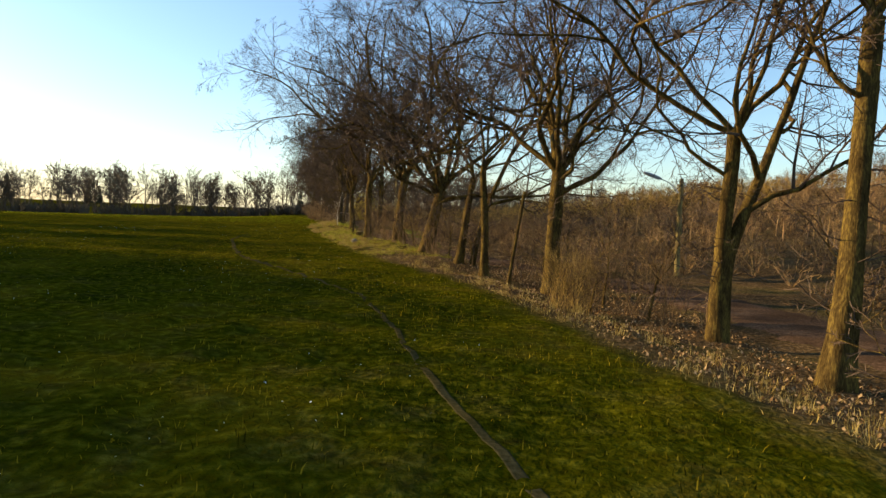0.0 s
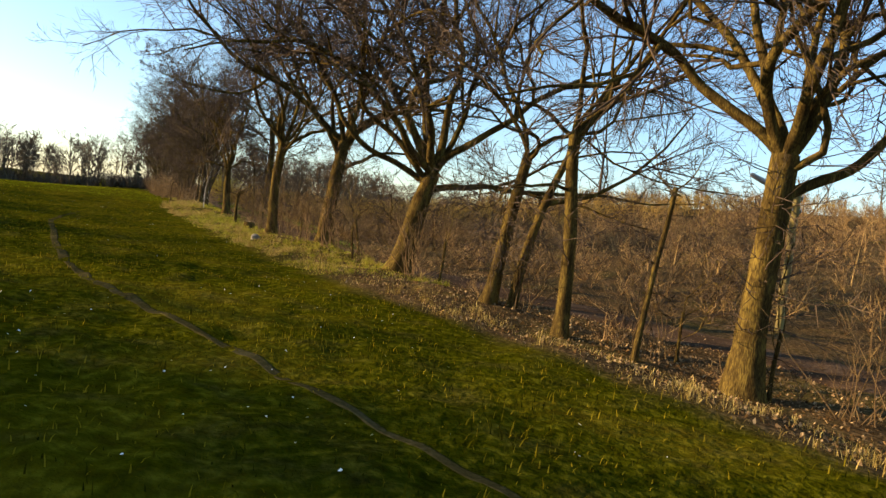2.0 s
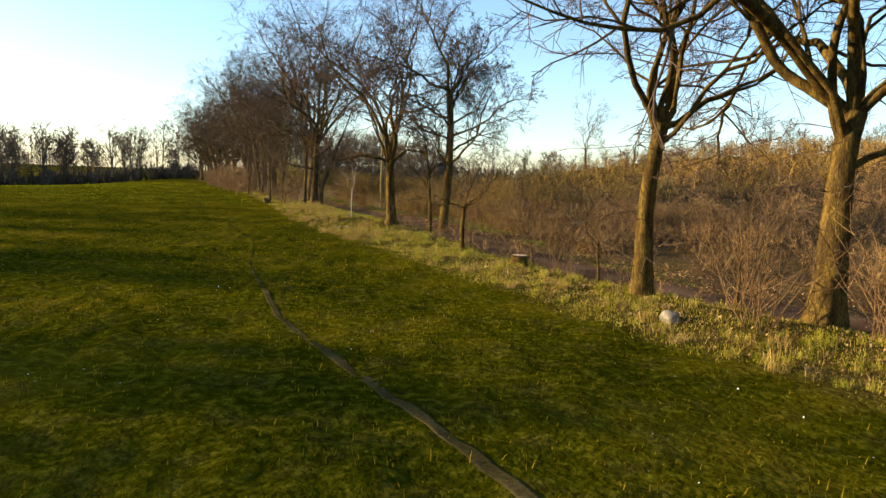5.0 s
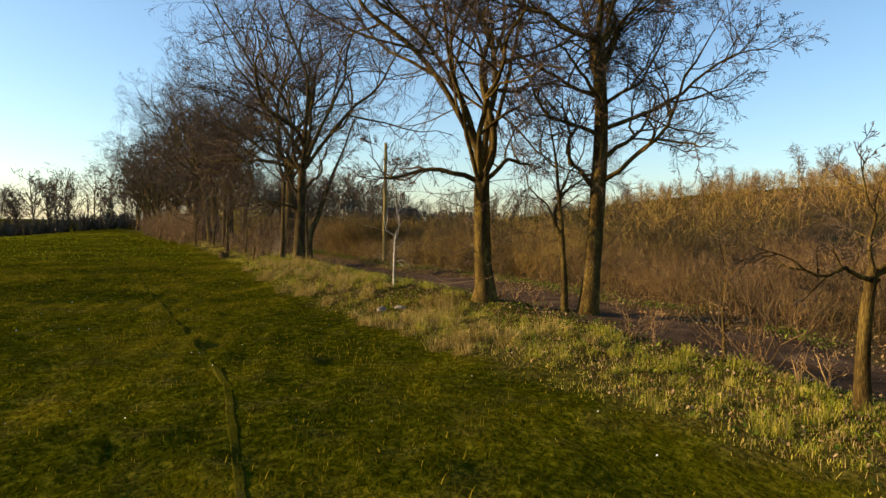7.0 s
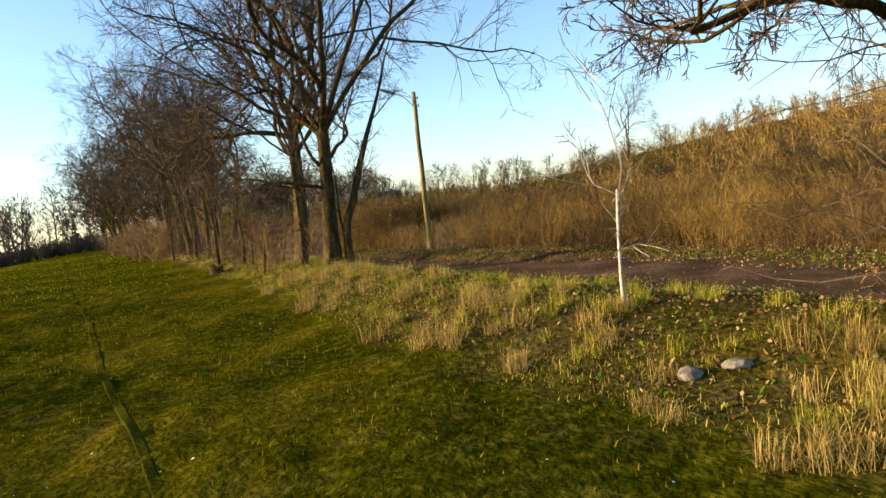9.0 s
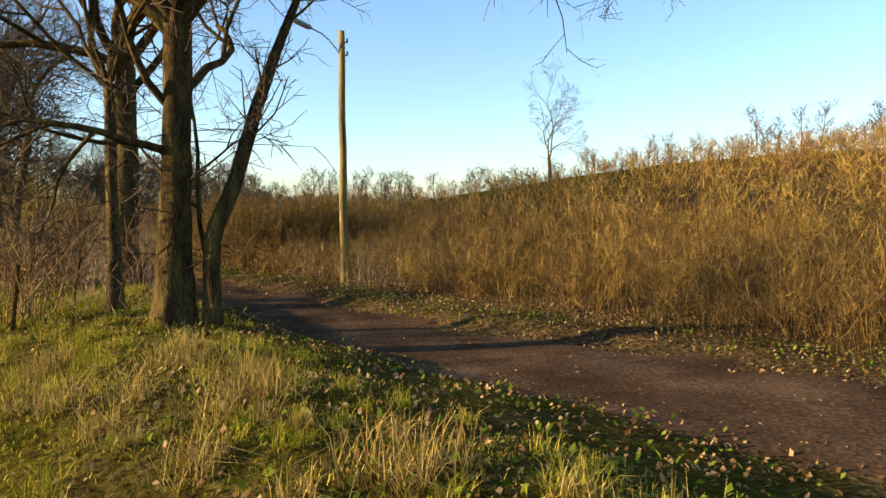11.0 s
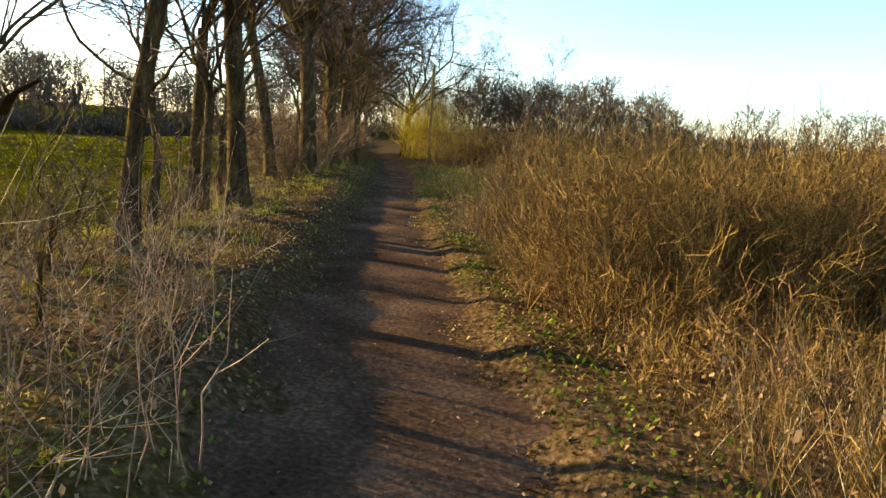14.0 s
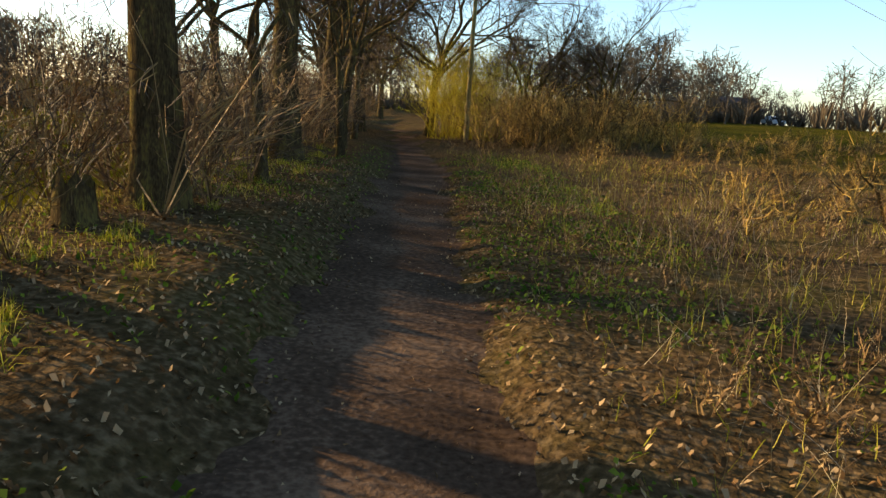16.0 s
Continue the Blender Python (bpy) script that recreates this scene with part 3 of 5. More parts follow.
bare_tree("oak_tree", "large bare oak with furrowed bark and a leaning side stem", 4.93, 56.4, 23, 12.5, 0.2, 3.6,
          [(150, 45, 1.05), (190, 60, 1.0), (240, 55, 1.05), (300, 50, 1.1), (340, 60, 1), (60, 60, 1.0), (270, 80, 1.05), (100, 40, 0.9), (170, 20, 0.4, 0.75), (230, 15, 0.35, 0.62)],
          stems=[(0.41, -0.23, (0.52, -0.1, 1.0), 0.105, 5.6, 1.15), (0.36, -0.18, (-0.1, 0.05, 1), 0.035, 4.2, 0.9)], bark=M_BARK_DARK)
bare_tree("oak_tree", "slim dark oak trunk beside a larger oak on the bank", 4.4, 58.3, 24, 9.5, 0.095, 3.4, None, spec=SLIM, bark=M_BARK_DARK, lean=(0.03, 0.04))
for i, (x, y, r, tall, fk) in enumerate([(4.75, 61.5, 0.24, 11, 4.2), (2.7, 68.2, 0.12, 9, 3.5), (2.0, 73.6, 0.2, 11, 4), (1.6, 72.4, 0.11, 8, 3.4), (0.5, 80.2, 0.17, 12, 4.6),
                                         (0.65, 83.4, 0.28, 13.5, 4.8), (-0.4, 91.0, 0.3, 13, 4.3), (-1.6, 94.5, 0.24, 14, 4.8), (-1.9, 99.5, 0.27, 14, 4.4)]):
    bare_tree("oak_tree", "bare oak with a dark trunk beside the earth path" if r > 0.15 else "slender bare hedge tree beside the earth path", x, y, 40 + i, tall, r, fk, None,
              spec=FINE if r > 0.15 else SLIM, bark=M_BARK_DARK, lean=(0.06 if i % 2 else -0.04, 0.02))

slim = [bare_tree("hedge_tree", "slender crooked bare hedge tree beside the earth path", 1.9, 70.3 + 1.9 * i, 80 + i, 6.5 + i, 0.075 + 0.015 * i, 2.2, None, spec=SLIM, bark=M_BARK_DARK, lean=(0.1 - 0.08 * i, 0.05)) for i in range(3)]
for i, (x, y, s) in enumerate([(2.9, 64.6, 0.8), (2.0, 66.3, 0.7), (0.9, 75.4, 0.7), (-0.4, 79.0, 0.7), (-0.4, 85.6, 1.0), (0.6, 86.9, 1.0), (-0.9, 88.4, 1.3), (0.3, 93.2, 1.2), (-0.6, 96.5, 1.4), (-1.4, 101.5, 1.4)]):
    copy_thing(slim[i % 3], pose(x, y, ground_z(x, y) - 0.1, 0, 0, 70 * i) @ Matrix.Diagonal((s, s, s, 1)))
young = [bare_tree("hedge_sapling", "thin crooked bare sapling standing in the hedge bottom", float(np.interp(yy, TREE_Y, TREE_X)) + 0.5, yy, 110 + i, 3.6, 0.034, 1.0, [(90 * i, 50, 0.7, 0.5), (90 * i + 140, 35, 0.6, 0.7), (90 * i + 250, 60, 0.8), (90 * i + 30, 78, 1.0)], spec=SLIM, lean=(0.12 - 0.1 * i, 0.05), group="hedge saplings") for i, yy in enumerate((6.6, 8.8, 19.2))]
for i, (yy, dx, s) in enumerate([(-6.2, 0.5, 1.1), (-1.5, -0.2, 0.9), (1.8, 0.7, 1.1), (7.8, -0.2, 0.8), (10.8, 0.3, 1.0), (12.6, 1.2, 0.9), (14.9, 0.4, 0.8), (18.0, 0.9, 1.1), (20.6, -0.1, 0.9), (22.0, 0.6, 1.1), (25.2, 0.2, 0.9), (28.6, 0.5, 1.0), (31.5, 0.7, 0.9), (37.0, 1.0, 0.8), (57.6, -1.2, 0.9), (59.6, -0.4, 0.8), (63.0, -0.7, 0.8), (65.3, 0.2, 0.7), (67.0, -0.5, 0.8), (71.0, -0.3, 0.6), (77.2, -0.8, 0.9)]):
    x = float(np.interp(yy, TREE_Y, TREE_X)) + dx
    copy_thing(young[i % 3], pose(x, yy, ground_z(x, yy) - 0.08, 0, 0, 97 * i) @ Matrix.Diagonal((s, s, s, 1)))
bare_tree("hedge_tree", "bare tree with a spreading crown on the open slope", 5.5, 110, 96, 8.2, 0.17, 1.5, None, spec=FINE, group="slope trees")
bare_tree("hedge_tree", "bare leaning tree on the open slope", 8.7, 110.5, 97, 8.2, 0.17, 1.5, None, spec=FINE, lean=(0.2, 0), group="slope trees")
bare_tree("hill_tree", "bare twin-topped tree rising from the scrub hill", 35.5, 88, 98, 8, 0.14, 2.0, [(0, 75, 1), (180, 72, 1), (90, 60, 0.7), (270, 60, 0.7)], spec=FINE, group="slope trees")

bare_tree("oak_tree", "bare oak whose limbs reach over the end of the path", 0.2, 111, 99, 12, 0.24, 3.4, [(0, 60, 1.1), (60, 50, 1.0), (300, 65, 1.1), (180, 50, 0.9), (240, 45, 0.9), (20, 80, 1.0, 0.8)], spec=FINE, bark=M_BARK_DARK)

# the tall row that closes the field's far side
tall_trees = [bare_tree("field_maple", "tall bare tree with a dense twiggy crown in the hedge row", -60 - 20 * i, -300, 60 + i, 13.5, 0.26, 3.0, None, spec=FAR,
                        bark=M_BARK_DARK, twig=M_TWIG_THICK, group="tall hedge row trees", plain=True, at=(-30 - 9 * i, 150, 0)) for i in range(4)]
rng = random.Random(5)
for i in range(15):
    y = 104 + i * 4.2 + rng.uniform(-1, 1)
    x = float(np.interp(y, TREE_Y, TREE_X)) + rng.uniform(-2.2, 2.2)
    s = rng.uniform(0.85, 1.12)
    copy_thing(tall_trees[i % 4], pose(x, y, ground_z(x, y) - 0.1, 0, 0, rng.uniform(0, 360)) @ Matrix.Diagonal((s, s, s, 1)))
for i, ob in enumerate(tall_trees):
    # those at y -16 and 36 stand out of view, kept for their shade
    x, y = (-43, -75, -40, -85)[i], (-16, 170, 36, 150)[i]
    ob.location = (x, y, ground_z(x, y) - 0.1)

# unseen trees added on the field's sunward side to shade it
for i, (x, y) in enumerate([(-40, -6), (-37, 3)]):
    s = rng.uniform(0.8, 1.0)
    copy_thing(tall_trees[(i * 3) % 4], pose(x, y, -0.1, 0, 0, rng.uniform(0, 360)) @ Matrix.Diagonal((s, s, s, 1)))


# ---- far woods ----
def wood_lines(seed, tall, spread_r, haze=120, size=0.1):
    """A light far tree, branched from low down, with a haze of short twigs."""
    r = random.Random(seed)
    out = {}
    trunk, w = grow(r, (0, 0, 0), (0, 0, 1), tall * 0.85, 0.16, 0.05, 0.06, 0.02, 6)
    spread(r, trunk, w, 0, ((12, spread_r, 42, 0.25, 0.07, 4), (3, 0.5, 42, 0.2, 0.0, 3)), out)
    limbs = [b for some in out.values() for b in some]
    lines = [trunk] + limbs
    for c in range(haze):
        b = r.choice(limbs)
        p = b[r.randrange(1, len(b))]
        d = Vector((r.gauss(0, 0.6), r.gauss(0, 0.6), 0.55 + r.gauss(0, 0.45))).normalized() * tall * size * r.uniform(0.5, 1.4)
        o = [r.gauss(0, tall * 0.03) for m in range(3)]
        lines.append([(p[0] + o[0], p[1] + o[1], p[2] + o[2], 0.02), (p[0] + o[0] + d.x, p[1] + o[1] + d.y, p[2] + o[2] + d.z, 0.01)])
    return lines


def thicken(lines, least):
    return [[(x, y, z, max(r, least)) for x, y, z, r in ln] for ln in lines]


def woods(name, label, spots, mat, kinds, category="woodland"):
    """Many far trees in one mesh. spots: x, y, size."""
    bases = []
    for lines in kinds:
        groups = {}
        for ln in lines:
            groups.setdefault(len(ln), []).append(ln)
        bases.append(join([tubes(g, 3) if n > 4 else ribbons(g) for n, g in groups.items()]))
    r = random.Random(len(spots))
    pieces = []
    for i, (x, y, s) in enumerate(spots):
        v, q = bases[i % len(bases)]
        a = r.uniform(0, 6.28)
        c, sn = math.cos(a) * s, math.sin(a) * s
        vv = np.stack([v[:, 0] * c - v[:, 1] * sn + x, v[:, 0] * sn + v[:, 1] * c + y, v[:, 2] * s + ground_z(x, y) - 0.1], -1)
        pieces.append((vv, q))
    tagged(new(name, mesh_of(name, *join(pieces), mat)), label, category, kind="stuff")


far_kinds = [thicken(wood_lines(200 + i, 10, 0.4), 0.03) for i in range(5)]
mid_kinds = [thicken(wood_lines(220 + i, 6, 0.42, 170), 0.012) for i in range(4)]
brush_kinds = [thicken([ln for c in range(18) for ln in [grow(random.Random(240 + i * 20 + c), (0, 0, 0), aside(random.Random(c + i * 50), (0, 0, 1), 0.45), 2.6, 0.06, 0.03, 0.3, 0.05, 4)[0]]], 0.03) for i in range(3)]
spots, low = [], []
for i in range(380):
    f = rng.random()
    a = radians(-10 + 78 * f)
    d = 200 - 55 * f + rng.uniform(-10, 30)
    spots.append((6 - math.sin(a) * d, math.cos(a) * d, rng.uniform(0.8, 1.4)))
for i in range(700):
    f = rng.random()
    a = radians(-10 + 78 * f)
    d = 192 - 55 * f + rng.uniform(-5, 10)
    low.append((6 - math.sin(a) * d, math.cos(a) * d, rng.uniform(0.7, 1.5)))
# low brush out of view on the sunward side, added for shade
for i in range(140):
    low.append((-41 + rng.uniform(-5, 5), rng.uniform(-14, 34), rng.uniform(0.7, 1.4)))
for i in range(330):
    a, d = radians(rng.uniform(2, 64)), rng.uniform(98, 135)
    if radians(17) < a < radians(21) and d < 120:
        continue
    low.append((5 + math.sin(a) * d, 75 + math.cos(a) * d, rng.uniform(0.7, 1.6)))
# unseen row added up-sun, sized so its shadow ends at the bank's edge
for i in range(85):
    y = rng.uniform(-12, 10) if i % 6 else rng.uniform(10, 47)
    d = rng.uniform(44, 53)
    spots.append((float(np.interp(y, EDGE_Y, EDGE_X)) - 0.6 - 0.961 * d, y + 0.276 * d, d * 0.0222 * rng.uniform(0.94, 1.04)))
woods("far_woods", "dark line of bare far woods closing the field, plus unseen shade trees on its left", spots, M_TWIG_FAR, far_kinds)
woods("far_and_shade_brush", "dark tangled brush at the foot of the far woods and the unseen shade trees", low, M_TWIG_FAR, brush_kinds)
spots = []
for i in range(260):
    y = rng.uniform(24, 150)
    x = float(np.interp(y, PATH_Y, PATH_X)) + rng.uniform(48, 100) + max(0, y - 90) * 0.4
    spots.append((x, y, rng.uniform(0.25, 0.5)))
for i in range(170):
    a = radians(rng.uniform(2, 62))
    d = rng.uniform(95, 150)
    if radians(17) < a < radians(21) and d < 120:
        continue
    spots.append((5 + math.sin(a) * d, 75 + math.cos(a) * d, rng.uniform(0.5, 0.95)))
woods("hilltop_woods", "bare birches and saplings along the crest of the scrub hill", spots, M_TWIG_FAR, far_kinds)
spots = []
for i in range(240):
    y = rng.uniform(22, 105)
    x = float(np.interp(y, PATH_Y, PATH_X)) + rng.uniform(14, 66)
    if y > 70 and x < 34:
        continue
    spots.append((x, y, rng.uniform(0.2, 0.42)))
woods("hillside_saplings", "thin bare saplings on the scrub hillside", spots, M_STEM_RED, mid_kinds)


def conifers():
    """Dark far conifers and ivy-clad shapes between the bare woods, as cones of short drooping sprays."""
    r = np.random.default_rng(9)
    lines = []
    for i in range(9):
        a = radians(-4 + 50 * r.random())
        d = 222 + 30 * r.random()
        x, y, tall = 6 - math.sin(a) * d, math.cos(a) * d, r.uniform(6, 10)
        for j in range(110):
            h = tall * (0.1 + 0.9 * r.random())
            t = r.uniform(0, 6.28)
            reach = (tall - h) * 0.28 + 0.2
            lines.append([(x, y, h, 0.25), (x + math.cos(t) * reach * 0.6, y + math.sin(t) * reach * 0.6, h - 0.15, 0.22), (x + math.cos(t) * reach, y + math.sin(t) * reach, h - 0.4, 0.05)])
    tagged(new("conifers", mesh_of("conifers", *tubes(lines, 3), M_EVERGREEN)), "dark conifers standing among the far bare woods", "conifers", kind="stuff")


conifers()


# ---- stems, blades and leaves ----
def way_gap(x, y):
    """Distance from the open way that is kept free."""
    best = np.full(np.shape(x), 1e9)
    for (ax, ay), (bx, by) in zip(WAY, WAY[1:]):
        t = np.clip(((x - ax) * (bx - ax) + (y - ay) * (by - ay)) / ((bx - ax) ** 2 + (by - ay) ** 2), 0, 1)
        best = np.minimum(best, np.hypot(x - ax - t * (bx - ax), y - ay - t * (by - ay)))
    return best


def scatter(gen, n, x0, x1, y0, y1, keep):
    """n points in a box, thinned by keep(x, y), a chance from 0 to 1."""
    x, y = gen.uniform(x0, x1, n), gen.uniform(y0, y1, n)
    ok = gen.random(n) < keep(x, y)
    return x[ok], y[ok]


def stems(gen, x, y, tall, radius, lean, k=4, curl=0.25, crook=0.012):
    """Upright thin stems from points on the ground, as lines for tubes()."""
    n = len(x)
    t = np.linspace(0, 1, k)[None, :]
    a = gen.uniform(0, 2 * math.pi, n)[:, None]
    l = (gen.random(n) * lean)[:, None]
    b = gen.uniform(0, 2 * math.pi, n)[:, None]
    h = np.asarray(tall)[:, None]
    px = x[:, None] + h * (np.cos(a) * l * t + np.cos(b) * curl * l * t**2) + gen.normal(0, crook, (n, k)) * h * (t > 0)
    py = y[:, None] + h * (np.sin(a) * l * t + np.sin(b) * curl * l * t**2) + gen.normal(0, crook, (n, k)) * h * (t > 0)
    pz = height(x, y)[:, None] - 0.03 + h * t * np.sqrt(np.clip(1 - l**2 * 0.7, 0.15, 1))
    r = np.asarray(radius).reshape(-1, 1) * (1 - 0.75 * t)
    return np.stack([px, py, pz, r + 0 * px], -1)


def side_shoots(gen, lines, per, share, angle, k=3):
    """Short shoots off given stems."""
    n, kk, _ = lines.shape
    out = []
    for _ in range(per):
        f = gen.uniform(0.3, 0.95, n) * (kk - 1)
        i = np.minimum(f.astype(int), kk - 2)
        g = (f - i)[:, None]
        p = lines[np.arange(n), i] * (1 - g) + lines[np.arange(n), i + 1] * g
        d = lines[np.arange(n), -1, :3] - lines[np.arange(n), 0, :3]
        size = np.linalg.norm(d, axis=1, keepdims=True)
        d = d / size
        s = gen.normal(0, 1, (n, 3))
        s -= (s * d).sum(1, keepdims=True) * d
        s /= np.linalg.norm(s, axis=1, keepdims=True)
        way = d * math.cos(angle) + s * math.sin(angle)
        step = size * share * gen.uniform(0.5, 1.2, (n, 1))
        t = np.linspace(0, 1, k)[None, :, None]
        q = p[:, None, :3] + way[:, None] * step[:, None] * t + np.array([0, 0, 1.0]) * (step[:, None] * 0.15 * t**2)
        r = p[:, None, 3:] * 0.6 * (1 - 0.6 * t)
        out.append(np.concatenate([q, r], -1))
    return np.concatenate(out)


def blades(gen, x, y, tall, wide, lean, z=None):
    """Flat bent blades, two quads each, from points on the ground."""
    n = len(x)
    a, l = gen.uniform(0, 2 * math.pi, n), gen.random(n) * lean
    dx, dy = np.cos(a), np.sin(a)
    wx, wy = -dy * wide / 2, dx * wide / 2
    z = height(x, y) - 0.015 if z is None else z
    rows = []
    for t, w in ((0, 1.0), (0.55, 0.8), (1.0, 0.12)):
        ox, oy = dx * l * tall * t**1.6, dy * l * tall * t**1.6
        oz = tall * t * np.sqrt(np.clip(1 - (l * t) ** 2 * 0.75, 0.1, 1))
        for sgn in (-1, 1):
            rows.append(np.stack([x + ox + sgn * wx * w, y + oy + sgn * wy * w, z + oz], -1))
    verts = np.stack(rows, 1).reshape(-1, 3)
    i = np.arange(n)[:, None] * 6
    quads = np.concatenate([i + np.array([[0, 1, 3, 2]]), i + np.array([[2, 3, 5, 4]])], 1).reshape(-1, 4)
    return verts, quads


def leaf_quads(gen, x, y, size, lift=0.012, tilt=0.5, z=None):
    """Small curled leaves lying or standing at random, four corners folded along the middle."""
    n = len(x)
    a = gen.uniform(0, 2 * math.pi, n)
    u = np.stack([np.cos(a), np.sin(a), gen.normal(0, tilt, n)], -1)
    v = np.stack([-np.sin(a), np.cos(a), gen.normal(0, tilt, n)], -1)
    u *= (size / 2)[:, None]
    v *= (size * 0.33)[:, None]
    z = height(x, y) + lift if z is None else z
    c = np.stack([x, y, z], -1)
    fold = np.array([0, 0, 1.0]) * (size * 0.12)[:, None]
    verts = np.stack([c - u, c - v * 1.0 + fold, c + u, c + v + fold], 1).reshape(-1, 3)
    quads = np.arange(n * 4).reshape(-1, 4)
    return verts, quads


def stuff(name, label, category, pieces, mat, smooth_faces=False):
    tagged(new(name, mesh_of(name, *(pieces if isinstance(pieces, tuple) else join(pieces)), mat, smooth_faces)), label, category, kind="stuff")


gen = np.random.default_rng(7)
edge_of = lambda y: np.interp(y, EDGE_Y, EDGE_X)
path_of = lambda y: np.interp(y, PATH_Y, PATH_X)
tree_of = lambda y: np.interp(y, TREE_Y, TREE_X)
track_of = lambda y: np.interp(y, TRACK_Y, TRACK_X)
half_of = lambda y: np.interp(y, HALF_Y, HALF_X)


def off_track(x, y):
    return 0.3 + 0.35 * smooth((y - 28) / 5) + (0.7 - 0.35 * smooth((y - 28) / 5)) * smooth((np.abs(x - track_of(y) + 0.04 * np.sin(y * 5.1)) - 0.05) / 0.14)


def patch(x, y):
    return 0.5 + 0.5 * lumps(x * 0.7 + 3, y * 0.7 + 5)


# meadow grass: dense short blades near the track, sparser beyond
x, y = scatter(gen, 320000, -6, 16, -14, 58, lambda x, y: (x < edge_of(y) + 0.4) * off_track(x, y) * np.exp(-np.abs(x - track_of(y) - 1) / 4.5) * (0.35 + 0.65 * patch(x, y)))
stuff("meadow_grass", "short green meadow grass", "grass", blades(gen, x, y, gen.uniform(0.03, 0.1, len(x)) * (0.45 + 1.3 * patch(x * 2.2, y * 2.2) ** 2), gen.uniform(0.006, 0.013, len(x)), 1.0), M_GRASS)
x, y = scatter(gen, 30000, -30, 3, -10, 70, lambda x, y: (x < track_of(y) - 2.5) * patch(x, y))
stuff("far_meadow_grass", "green meadow grass farther out", "grass", blades(gen, x, y, gen.uniform(0.05, 0.11, len(x)), gen.uniform(0.009, 0.018, len(x)), 0.95), M_GRASS)
# far field in the brighter grass colour that stands for sun on it
x, y = scatter(gen, 62000, -38, 2, 50, 130, lambda x, y: (x < edge_of(y) - 0.6) * smooth((y - 56) / 10) * (0.4 + 0.6 * patch(x * 0.5, y * 0.5)))
stuff("lush_meadow_grass", "grass of the far field, coloured bright green as if sunlit", "grass", blades(gen, x, y, gen.uniform(0.04, 0.1, len(x)), gen.uniform(0.012, 0.03, len(x)), 0.9), M_SUNLIT_GRASS)


def bank_grass(n, y0, y1, near, width, tall, mat, name, label, wide=0.008, lean=0.95):
    def keep(x, y):
        e = edge_of(y)
        side = smooth((x - e + 0.1 - near) / 0.5) * (1 - smooth((x - e - near - width) / 0.6))
        return side * (0.15 + 0.85 * smooth((patch(x * 1.3, y * 1.3) - 0.35) / 0.3)) * (np.abs(x - path_of(y)) > half_of(y) * 0.95)
    x, y = scatter(gen, n, -4, 19, y0, y1, keep)
    t = gen.uniform(0.5, 1.0, len(x)) * tall * (0.5 + 0.7 * patch(x * 1.3, y * 1.3))
    stuff(name, label, "grass", blades(gen, x, y, t, gen.uniform(0.6, 1.3, len(x)) * wide, lean), mat)


def tussocks(n, per, y0, y1, near, width, tall, mat, name, label, wide=0.007, clear=True):
    """Grass in separate tussocks whose blades arch outwards."""
    def keep(x, y):
        e = edge_of(y)
        side = smooth((x - e + 0.1 - near) / 0.4) * (1 - smooth((x - e - near - width) / 0.6))
        return side * smooth((patch(x * 1.1, y * 1.1) - 0.12) / 0.3) * (np.abs(x - path_of(y)) > half_of(y) * 1.02)
    bx, by = scatter(gen, n, -4, 19, y0, y1, keep)
    size = gen.uniform(0.5, 1.15, len(bx)) * tall
    i = np.repeat(np.arange(len(bx)), per)
    a, r = gen.uniform(0, 6.283, len(i)), np.sqrt(gen.random(len(i)))
    x, y = bx[i] + np.cos(a) * r * 0.55 * size[i], by[i] + np.sin(a) * r * 0.55 * size[i]
    stuff(name, label, "grass", blades(gen, x, y, size[i] * gen.uniform(0.6, 1.1, len(i)), gen.uniform(0.6, 1.3, len(i)) * wide, 1.45), mat)


bank_grass(170000, -12, 44, 0.0, 1.7, 0.13, M_STRAW, "dead_bank_grass", "dead straw-coloured grass along the hedge foot", 0.007, 1.05)
bank_grass(560000, 17, 62, -0.1, 3.0, 0.085, M_GREENSTRAW, "bank_turf", "mixed green and dry turf on the bank", 0.007, 1.05)
bank_grass(150000, 56, 96, 0.0, 2.6, 0.13, M_GREENSTRAW, "path_bank_grass", "green tufts and dry grass between hedge and path", 0.007, 1.05)
tussocks(5200, 60, 17, 61, 0.2, 2.6, 0.21, M_GREENSTRAW, "green_tussocks", "yellow-green grass tussocks on the bank", 0.005)
tussocks(1500, 90, 38, 55, -0.1, 1.9, 0.34, M_STRAW, "straw_tussocks", "straw-coloured dead grass tussocks on the bank", 0.006)
tussocks(420, 80, 19, 33, 0.0, 1.3, 0.26, M_STRAW, "straw_bank_tussocks", "sunlit straw tussocks round the hedge trunks", 0.006)
tussocks(1300, 34, -12, 34, 0.1, 1.3, 0.22, M_STRAW, "hedge_foot_tussocks", "small straw tussocks at the hedge foot", 0.006)
# the brighter grass colour here stands in for sun on the bank
tussocks(1500, 45, 58, 98, 0.2, 2.6, 0.22, M_GREENSTRAW, "path_side_tussocks", "green grass tussocks beside the path, coloured brighter as if sunlit", 0.007)


x, y = scatter(gen, 9000, -8, 14, -6, 50, lambda x, y: (x < edge_of(y) - 0.3) * smooth((patch(x * 0.9, y * 0.9) - 0.45) / 0.2) * 0.45)
stuff("daisies", "tiny white daisies scattered in the meadow grass", "flowers", leaf_quads(gen, x, y, gen.uniform(0.012, 0.028, len(x)), 0, 0.4, height(x, y) + gen.uniform(0.03, 0.07, len(x))), M_WHITE)


